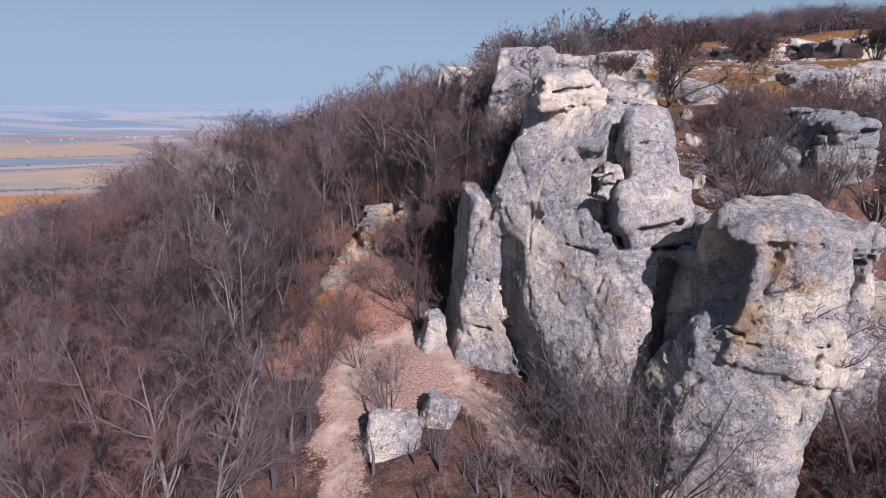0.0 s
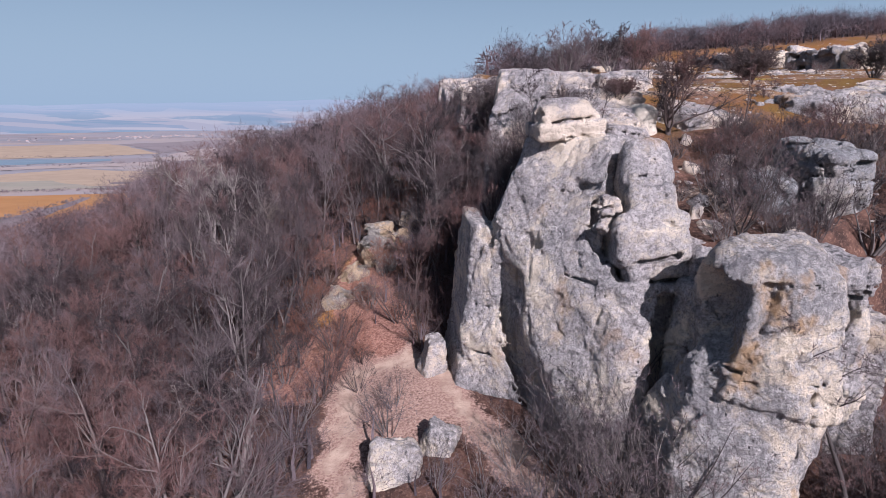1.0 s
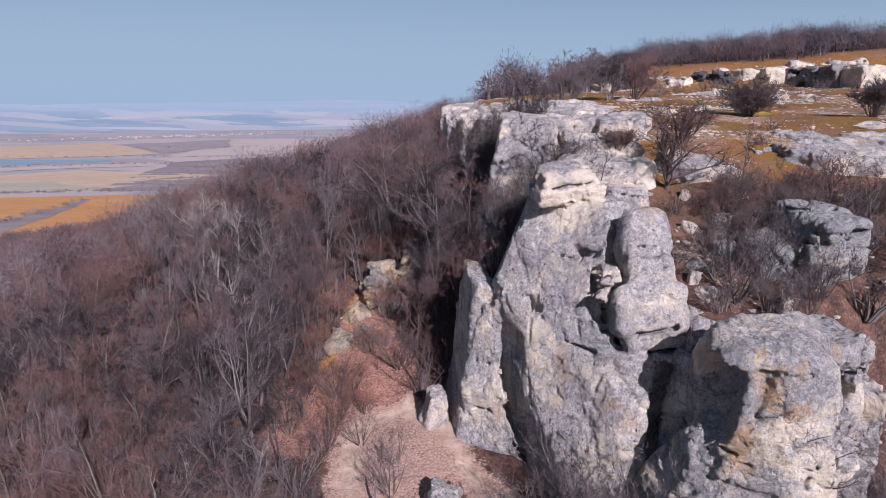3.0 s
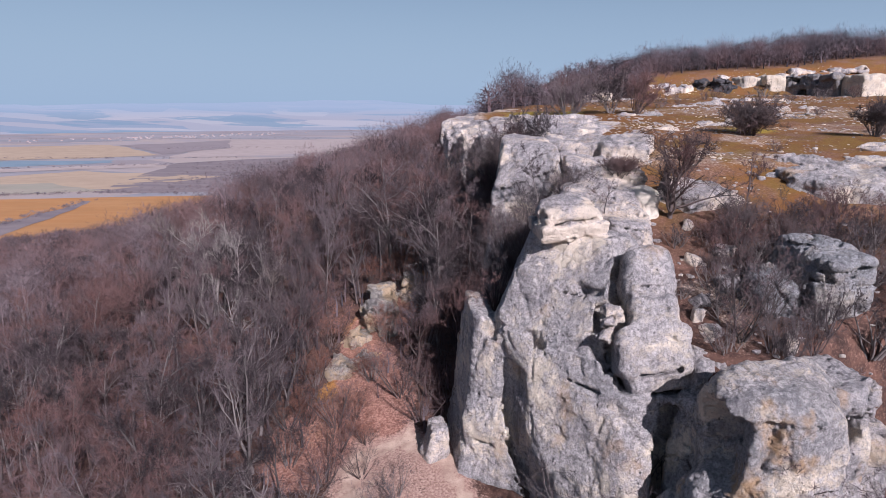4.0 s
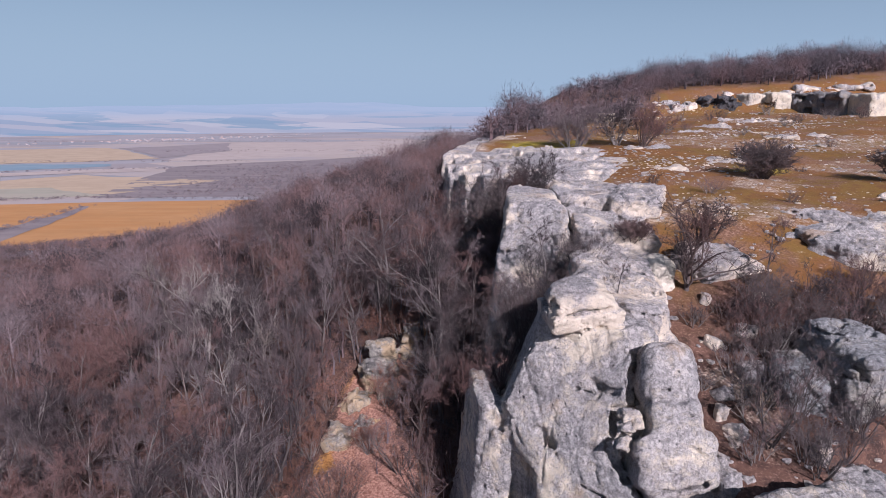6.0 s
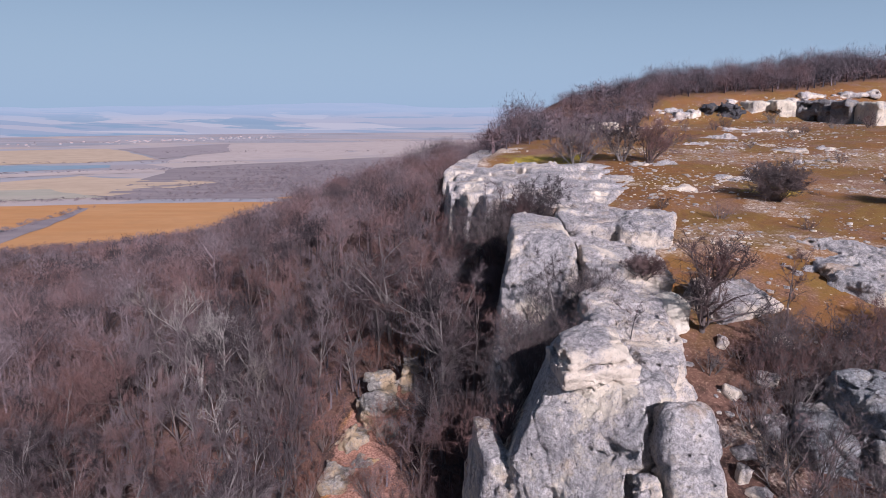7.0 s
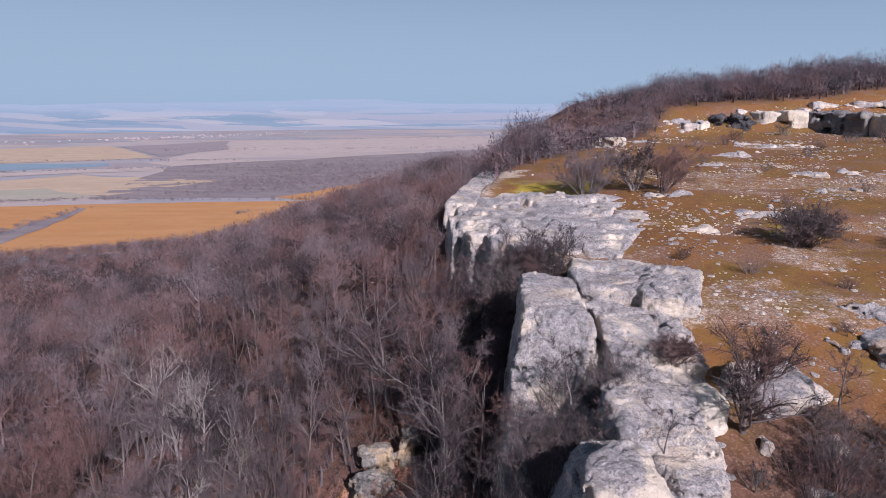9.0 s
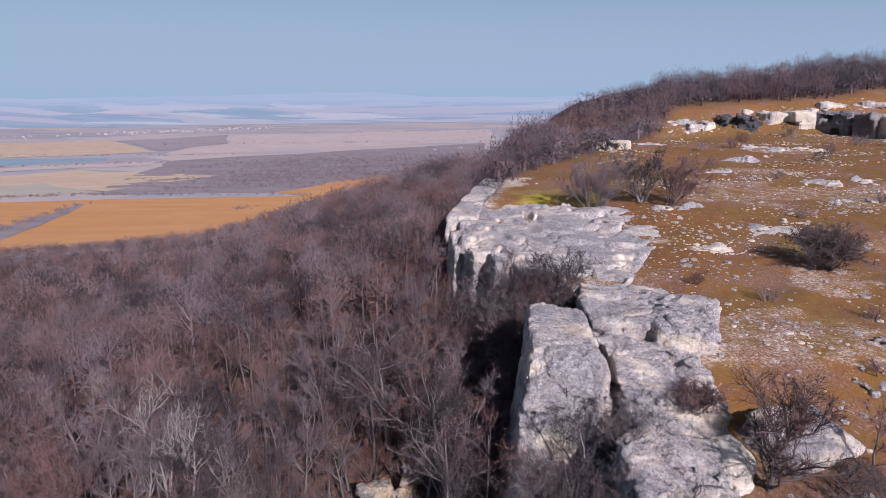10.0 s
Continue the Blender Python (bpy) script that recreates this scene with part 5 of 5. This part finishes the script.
def strip(seed, a, b, wide, count):
    rng = np.random.default_rng(seed)
    t = rng.uniform(0, 1, count)
    return a[0] + (b[0] - a[0]) * t + rng.normal(0, wide, count), a[1] + (b[1] - a[1]) * t + rng.normal(0, wide, count)


runs = [strip(1, (-440, 960), (-200, 1030), 18, 150), strip(2, (-400, 1060), (80, 1200), 45, 1500), strip(3, (-420, 1330), (160, 1500), 75, 1700), strip(14, (-380, 1180), (120, 1340), 40, 900), strip(4, (-800, 850), (-470, 925), 7, 110),
        strip(5, (-1200, 1180), (-600, 1400), 9, 120), strip(6, (-500, 910), (-200, 905), 3, 40), strip(7, (-1500, 1530), (-500, 1580), 10, 120), strip(8, (-265, 790), (-245, 800), 4, 14),
        strip(9, (-262, 925), (-110, 1125), 4, 22), strip(10, (-472, 600), (-482, 830), 6, 90), strip(11, (-900, 1950), (400, 2050), 30, 160), strip(12, (-520, 1085), (-470, 1095), 5, 3), strip(13, (-1700, 2500), (300, 2700), 40, 150)]
x, y = np.concatenate([q[0] for q in runs]), np.concatenate([q[1] for q in runs])
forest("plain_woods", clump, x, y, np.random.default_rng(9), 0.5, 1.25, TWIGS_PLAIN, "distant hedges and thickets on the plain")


def house(seed):
    w, l, h, r = 4.5, 6.5, 4.0, 3.0
    root = thing("house", None, "small white-walled village house with a red roof", "house", "houses of the village")
    v = [(-w, -l, 0), (w, -l, 0), (w, l, 0), (-w, l, 0), (-w, -l, h), (w, -l, h), (w, l, h), (-w, l, h), (0, -l, h + r - 0.3), (0, l, h + r - 0.3)]
    me = bpy.data.meshes.new("wall")
    me.from_pydata(v, [], [(0, 1, 5, 8, 4), (2, 3, 7, 9, 6), (1, 2, 6, 5), (3, 0, 4, 7), (3, 2, 1, 0)])
    me.materials.append(WALLS)
    piece("wall", me, root)
    e = 0.6
    v = [(-w - e, -l - e, h - 0.4), (0, -l - e, h + r), (w + e, -l - e, h - 0.4), (-w - e, l + e, h - 0.4), (0, l + e, h + r), (w + e, l + e, h - 0.4)]
    v += [(a, b, c - 0.25) for a, b, c in v]
    me = bpy.data.meshes.new("roof")
    me.from_pydata(v, [], [(0, 1, 4, 3), (1, 2, 5, 4), (9, 10, 7, 6), (10, 11, 8, 7), (0, 6, 7, 1), (1, 7, 8, 2), (3, 4, 10, 9), (4, 5, 11, 10), (0, 3, 9, 6), (2, 8, 11, 5)])
    me.materials.append(ROOFS)
    piece("roof", me, root)
    return root


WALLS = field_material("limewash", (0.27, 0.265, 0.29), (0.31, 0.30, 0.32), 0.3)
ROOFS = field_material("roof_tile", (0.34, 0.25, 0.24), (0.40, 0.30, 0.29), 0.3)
first = house(0)
rng = np.random.default_rng(3)
hx = rng.normal(-1120, 200, 130)
hy = 2760 + (hx + 1120) * 0.9 + rng.normal(0, 110, 130)
hz = land(hx, hy)
first.matrix_basis = spot(-1100, 2700)
for a, b, c in zip(hx, hy, hz):
    copy_thing(first, spot(a, b, rng.uniform(0, 3.1), rng.uniform(0.4, 0.75), 0.0, float(c)))


# ---- bushes and single trees by name ----
def plant(name, seed, at, label, group="", squash=1.0, scale=1.0, turn=0.0, z=None, category="bush", **shape):
    ob = tree_thing(name, seed, label, category, group, **shape)
    ob.matrix_basis = spot(at[0], at[1], turn, scale, 0.0, z, squash)
    return ob


SHRUB = dict(stems=9, girth=0.045, boughs=5, subs=4, twigs=11, spread=0.8, blade=0.014, sides=(4, 3, 3), segs=(4, 2, 1), lowest=0.25)
plant("tree", 401, (16.1, 43.6), "leafless grey tree rooted in the limestone shelf", category="tree", z=-0.3, tall=6.6, girth=0.24, boughs=26, subs=8, twigs=26, spread=1.35, lowest=0.2, up=0.05)
plant("tree", 402, (6.6, 45.2), "slender leafless sapling behind the cap rock", category="tree", tall=4.6, girth=0.07, boughs=9, z=1.8)
plant("tree", 403, (10.3, 39.8), "thin leafless sapling growing from a rock joint", category="tree", tall=2.7, girth=0.04, boughs=6, subs=3, twigs=7, z=1.8)
plant("tree", 404, (22.2, 44.5), "slender leafless tree on the grassy shelf", category="tree", tall=5.4, girth=0.09, boughs=9)
plant("bush", 405, (16.3, 31.6), "tall leafless shrub in the stony gully", tall=6.2, **{**SHRUB, "stems": 8, "girth": 0.06})
plant("bush", 406, (18.5, 33.0), "tall leafless shrub in the stony gully", tall=4.6, **SHRUB)
plant("bush", 407, (19.5, 41.0), "spreading leafless shrub on the shelf", tall=3.6, **SHRUB)
plant("bush", 408, (33.9, 70.4), "dense dark rounded shrub on the ochre grass", scale=1.4, tall=3.6, squash=0.85, twig_m=BUSH_DARK, **{**SHRUB, "stems": 30, "spread": 1.25, "twigs": 26, "blade": 0.032, "lowest": 0.1})
plant("bush", 409, (45.5, 67.0), "dense dark rounded shrub on the ochre grass", scale=1.3, tall=3.9, squash=0.85, twig_m=BUSH_DARK, **{**SHRUB, "stems": 24, "spread": 1.15, "twigs": 22, "blade": 0.032})
plant("bush", 410, (52.0, 71.0), "dense dark rounded shrub on the ochre grass", scale=1.3, tall=3.2, twig_m=BUSH_DARK, **{**SHRUB, "stems": 24, "twigs": 24, "blade": 0.03})
plant("tree", 411, (17.6, 93.8), "leafless multi-stemmed tree on the far brow", scale=1.1, category="tree", tall=7.8, stems=12, girth=0.08, boughs=9, subs=5, twigs=24, spread=0.75, blade=0.03, lowest=0.15)
plant("tree", 412, (24.2, 94.8), "leafless multi-stemmed tree on the far brow", scale=1.2, category="tree", tall=6.6, stems=10, girth=0.08, boughs=8, subs=5, twigs=24, spread=0.75, blade=0.03, lowest=0.15)
plant("tree", 413, (27.6, 93.6), "leafless multi-stemmed tree on the far brow", scale=1.2, category="tree", tall=6.6, stems=10, girth=0.08, boughs=8, subs=5, twigs=24, spread=0.75, blade=0.03, lowest=0.15)
plant("bush", 414, (8.4, 65.0), "dense leafless shrub in the notch between rocks", tall=5.8, twig_m=BUSH_DARK, z=2.4, **{**SHRUB, "stems": 24, "twigs": 24, "blade": 0.028, "spread": 1.1})
plant("bush", 429, (6.4, 69.4), "dense leafless shrub in the notch between rocks", tall=5.6, twig_m=BUSH_DARK, z=1.0, **{**SHRUB, "stems": 24, "twigs": 24, "blade": 0.026, "spread": 1.1})
plant("bush", 415, (5.0, 65.0), "dense leafless shrub in the notch between rocks", tall=6.0, twig_m=BUSH_DARK, z=-0.2, **{**SHRUB, "stems": 22, "twigs": 22, "blade": 0.028, "spread": 1.1})
plant("bush", 416, (13.2, 47.3), "dense dark shrub on the limestone shelf", tall=2.4, squash=0.7, twig_m=BUSH_DARK, z=3.2, **{**SHRUB, "stems": 26, "spread": 1.3, "twigs": 24, "blade": 0.026})
# dark shrubs of the tower gap; the gap's shade is put into their colour too
plant("bush", 417, (7.4, 48.2), "leafless shrub below the tower rock", tall=5.4, z=-1.6, twig_m=BUSH_DARK, bark_m=BUSH_DARK, **{**SHRUB, "stems": 18, "twigs": 18, "spread": 1.0})
plant("bush", 418, (5.2, 47.6), "leafless shrub below the tower rock", tall=6.2, z=-4.0, twig_m=BUSH_DARK, bark_m=BUSH_DARK, **{**SHRUB, "stems": 18, "twigs": 18, "spread": 1.0})
plant("bush", 421, (9.2, 45.6), "dense leafless shrub between tower and cap", tall=4.4, z=0.6, twig_m=BUSH_DARK, bark_m=BUSH_DARK, **{**SHRUB, "stems": 20, "twigs": 20, "spread": 1.0})
plant("bush", 424, (3.4, 42.6), "tall dense shrub in the gap behind the cliff", tall=7.0, z=-6.0, twig_m=BUSH_DARK, bark_m=BUSH_DARK, **{**SHRUB, "stems": 18, "twigs": 20, "spread": 0.9})
plant("bush", 425, (5.2, 43.4), "tall dense shrub in the gap behind the cliff", tall=6.4, z=-4.2, twig_m=BUSH_DARK, bark_m=BUSH_DARK, **{**SHRUB, "stems": 18, "twigs": 20, "spread": 0.9})
plant("bush", 426, (1.4, 42.0), "tall dense shrub in the gap behind the cliff", tall=8.0, z=-9.0, twig_m=BUSH_DARK, bark_m=BUSH_DARK, **{**SHRUB, "stems": 18, "twigs": 20, "spread": 0.9})
plant("tree", 427, (18.9, 23.4), "slim leafless tree beside the buttress", category="tree", z=-15.5, tall=12.0, girth=0.13, boughs=14, subs=5, twigs=12, spread=0.5, lowest=0.3)
plant("tree", 428, (21.9, 25.2), "slim leafless tree beside the buttress", category="tree", z=-15.0, tall=11.0, girth=0.12, boughs=16, subs=5, twigs=16, spread=0.55, lowest=0.3)
# these two carry the gap's shade in twigs and bark as well
plant("bush", 423, (9.0, 42.2), "dense leafless shrub below the tower rock", tall=4.6, z=-1.4, twig_m=BUSH_DARK, bark_m=BUSH_DARK, **{**SHRUB, "stems": 18, "twigs": 18, "spread": 1.0})
plant("bush", 422, (6.9, 44.0), "dense leafless shrub below the tower rock", tall=5.6, z=-2.6, twig_m=BUSH_DARK, bark_m=BUSH_DARK, **{**SHRUB, "stems": 18, "twigs": 18, "spread": 1.0})
plant("tree", 419, (-11.4, 27.0), "bare dead tree with a thick trunk and broken limbs", category="tree", tall=9.5, girth=0.26, boughs=16, subs=3, twigs=6, spread=0.5, bark_m=BARK)
plant("bush", 420, (-3.6, 31.8), "thin-stemmed leafless shrub beside the footpath", tall=4.2, **{**SHRUB, "stems": 7, "twigs": 8})
foot = ((-2.0, 42.0, 6.2), (0.2, 43.2, 6.5), (-3.9, 44.5, 6.0), (6.8, 27.2, 6.5), (8.6, 26.0, 6.4), (5.2, 25.0, 4.6), (9.8, 23.6, 6.8), (7.4, 23.4, 5.0), (11.2, 21.6, 6.2), (3.6, 28.6, 3.4),
        (2.0, 26.2, 3.6), (-0.6, 27.0, 2.6), (9.2, 20.4, 5.0), (13.4, 20.4, 4.2), (5.6, 21.6, 3.6), (10.5, 28.2, 7.5), (-8.4, 36.2, 4.4), (-9.6, 33.0, 4.6), (-9.2, 30.0, 3.6), (-8.6, 42.0, 4.6), (19.8, 21.4, 6.0), (21.5, 24.0, 6.5), (23.2, 22.0, 6.5), (24.0, 27.5, 6.0), (6.0, 29.2, 5.2), (7.8, 28.2, 6.4), (9.6, 26.8, 6.6), (10.8, 25.6, 6.0), (-6.0, 36.6, 3.0), (-3.4, 34.2, 2.6), (-8.0, 39.4, 3.4), (-11.4, 38.4, 3.6), (-12.4, 42.4, 3.8))
kinds = [plant("bush", 430 + i, foot[i][:2], "tangled leafless shrub at the cliff's foot", "shrubs at the cliff's foot", tall=5.0, scale=foot[i][2] / 5.0, **{**SHRUB, "stems": 9, "subs": 3, "twigs": 10}) for i in range(4)]
for i, (a, b, t) in enumerate(foot[4:]):
    copy_thing(kinds[i % 4], spot(a, b, 1.3 * i, t / 5.0))

# bleached trees that stand out of the woods, reddish shrubs by the ochre outcrops
pale = plant("tree", 481, (-24.0, 60.0), "bleached leafless tree standing out of the woods", "trees of the wooded slope", category="tree", scale=1.25, tall=7.0, girth=0.16, boughs=13, subs=6, twigs=8, spread=0.95, bark_m=BARK_PALE, twig_m=BARK_PALE)
for i, (a, b, t) in enumerate(((-27.5, 62.5, 1.2), (-21.0, 57.0, 1.1), (-30.0, 66.5, 1.2), (-16.5, 54.5, 0.9))):
    copy_thing(pale, spot(a, b, 1.7 * i, t))
red = plant("bush", 485, (-7.2, 60.4), "russet leafless shrub by the ochre outcrop", "russet shrubs", tall=4.2, twig_m=RUSSET, **{**SHRUB, "stems": 16, "twigs": 18, "spread": 0.9})
for i, (a, b, t) in enumerate(((-5.6, 51.8, 0.9), (-10.8, 52.0, 1.0), (-6.4, 46.6, 0.8), (-11.2, 47.0, 0.9), (-4.4, 59.6, 1.0), (-7.4, 42.4, 0.8), (-11.0, 42.6, 0.8), (-6.2, 40.0, 0.6), (-3.0, 64.5, 1.0))):
    copy_thing(red, spot(a, b, 1.1 * i, t))

# scattered shrubs on the grass
dark_few = [plant("bush", 466 + i, at, "dark tangled leafless shrub on the leafy shelf", "shrubs on the shelf", tall=3.4, twig_m=BUSH_DARK, bark_m=BUSH_DARK, **{**SHRUB, "stems": 10, "subs": 4, "twigs": 16}) for i, at in enumerate(((24.5, 35.0), (27.5, 33.0)))]
for i, (a, b, k) in enumerate(((18.8, 21.6, 1.5), (20.2, 23.0, 1.8), (22.0, 21.2, 1.9), (23.4, 24.2, 2.0), (21.2, 25.4, 1.7), (24.8, 22.6, 2.0), (17.6, 20.4, 1.2), (19.6, 25.2, 1.3))):
    copy_thing(dark_few[i % 2], spot(a, b, 1.7 * i, k))
few = [plant("bush", 460 + i, at, "small dry leafless shrub in the ochre grass", "shrubs in the grass", tall=2.0, **{**SHRUB, "stems": 9, "subs": 3, "twigs": 14}) for i, at in enumerate(((25.0, 63.0), (41.0, 88.0), (50.5, 113.0)))]
for i, (a, b, k) in enumerate(((31.5, 60.0, 0.8), (20.8, 66.5, 0.9), (56.0, 96.0, 1.1), (39.0, 118.0, 1.6), (45.0, 124.0, 1.3), (66.0, 128.0, 1.6), (75.0, 141.0, 1.6), (88.0, 152.0, 2.2), (95.0, 150.0, 2.0),
                                (60.0, 150.0, 1.6), (68.0, 164.0, 2.2), (83.0, 170.0, 2.6), (52.0, 146.0, 1.4), (30.0, 101.0, 1.0), (27.0, 52.0, 0.8), (23.5, 40.0, 1.1), (29.0, 40.5, 1.3), (21.0, 49.0, 0.7), (63.0, 76.0, 1.5), (71.0, 92.0, 1.5))):
    copy_thing(few[i % 3], spot(a, b, 1.9 * i, k))
for i, (a, b, k) in enumerate(((17.4, 34.6, 1.7), (19.0, 31.2, 1.6), (20.2, 38.6, 1.5), (15.4, 40.4, 1.0), (22.6, 31.5, 2.0), (24.6, 32.8, 2.2), (17.8, 29.6, 1.3), (26.5, 36.8, 1.9), (14.2, 35.6, 0.9), (20.6, 44.2, 1.0), (17.8, 41.4, 1.1), (23.8, 42.4, 1.5), (27.6, 43.6, 1.4), (16.6, 36.6, 1.5), (18.8, 37.6, 1.7), (21.6, 40.2, 1.6), (24.8, 39.4, 2.0), (16.2, 33.4, 1.6), (15.2, 30.4, 1.2), (25.6, 30.2, 2.2), (21.2, 33.2, 1.8), (28.4, 39.6, 1.9), (19.4, 35.2, 1.4), (26.4, 41.6, 1.5), (22.4, 37.0, 1.6), (20.2, 29.2, 1.8), (29.8, 36.4, 2.2))):
    copy_thing(few[i % 3], spot(a, b, 2.3 * i, k))
rng = np.random.default_rng(41)
for i in range(46):
    a, b = rng.uniform(16.5, 32), rng.uniform(28.5, 44)
    copy_thing(dark_few[i % 2], spot(a, b, rng.uniform(0, 6.28), rng.uniform(0.5, 1.25)))


# ---- loose stones ----
def stone_shape(seed):
    rng = np.random.default_rng(seed)
    bm = bmesh.new()
    bmesh.ops.create_icosphere(bm, subdivisions=1, radius=1.0)
    v = np.array([q.co for q in bm.verts])
    f = np.array([[q.index for q in t.verts] for t in bm.faces])
    bm.free()
    v = np.sign(v) * np.abs(v) ** 0.7
    return v * rng.uniform(0.7, 1.15, (len(v), 1)) * np.array([1.0, 0.8, 0.5]), f


stones = [stone_shape(i) for i in range(6)]
x, y, rng = scatter(12, 8, 105, 40, 165, 1.1)
s = beyond_edge(x, y)
brow = 0.3 * np.exp(-((x - 22) / 6) ** 2 - ((y - 82) / 11) ** 2)
patch = brow + fbm(x * 0.06, y * 0.09, 0 * x, 77, 4) + 0.35 * vnoise(x * 0.3, y * 0.3, 0 * x, 5)
keep = (s > 1) & (patch + 0.5 * rng.normal(0, 1, len(x)) > 0.85)
forest("loose_stones", [(v * 0.15, f) for v, f in stones], x[keep], y[keep], rng, 0.25, 2.2, ROCK, "pale limestone rubble strewn over the grass")
x, y, rng = scatter(13, 13, 32, 28, 50, 0.62)
keep = (beyond_edge(x, y) > -0.5) & (vnoise(x * 0.35, y * 0.35, 0 * x, 6) + 0.5 * rng.normal(0, 1, len(x)) > 0.5)
forest("loose_stones", [(v * 0.13, f) for v, f in stones], x[keep], y[keep], rng, 0.3, 2.6, ROCK_PALE, "limestone rubble on the leafy shelf")
heaps = [(62, 179, 9, 4, 170), (70, 183, 7, 4, 130), (84, 174, 6, 4, 130), (92, 170, 6, 5, 170), (101, 158, 6, 4, 120), (66, 128, 11, 3, 230), (76, 138, 8, 3, 150), (57, 118, 6, 2.4, 120), (47, 113, 5, 3, 90),
         (49, 93, 6, 2.5, 130), (41, 91, 4, 2.5, 90), (36, 84, 6, 3, 140), (27, 78, 6, 5, 190), (23, 88, 5, 6, 150), (22, 70, 5, 5, 140), (60, 104, 7, 2.5, 130), (88, 186, 10, 3, 160), (105, 186, 9, 3, 150), (36, 148, 5, 5, 90),
         (52, 165, 6, 6, 130), (24, 58, 3, 5, 90), (34, 62, 5, 4, 60), (78, 158, 7, 4, 110), (58, 84, 5, 2.5, 80)]
rng = np.random.default_rng(77)
x = np.concatenate([rng.normal(cx, rx * 0.6, n) for cx, cy, rx, ry, n in heaps])
y = np.concatenate([rng.normal(cy, ry * 0.6, n) for cx, cy, rx, ry, n in heaps])
grow = np.clip(np.hypot(x, y) / 110, 0.6, 1.5)
keep = beyond_edge(x, y) > 1.5
for lo, hi, tone, words in ((0.35, 1.3, ROCK_PALE, "pale limestone rubble in heaps on the grass"), (1.3, 3.2, ROCK, "scattered limestone blocks in heaps on the grass")):
    some = keep & (rng.uniform(0, 1, len(x)) < (0.95 if lo < 0.5 else 0.10))
    forest("loose_stones", [(v * 0.15, f) for v, f in stones], x[some], y[some], rng, lo, hi, tone, words)
for ob in bpy.data.objects:
    if ob.name.startswith("loose_stones"):
        ob["category"] = "stones"
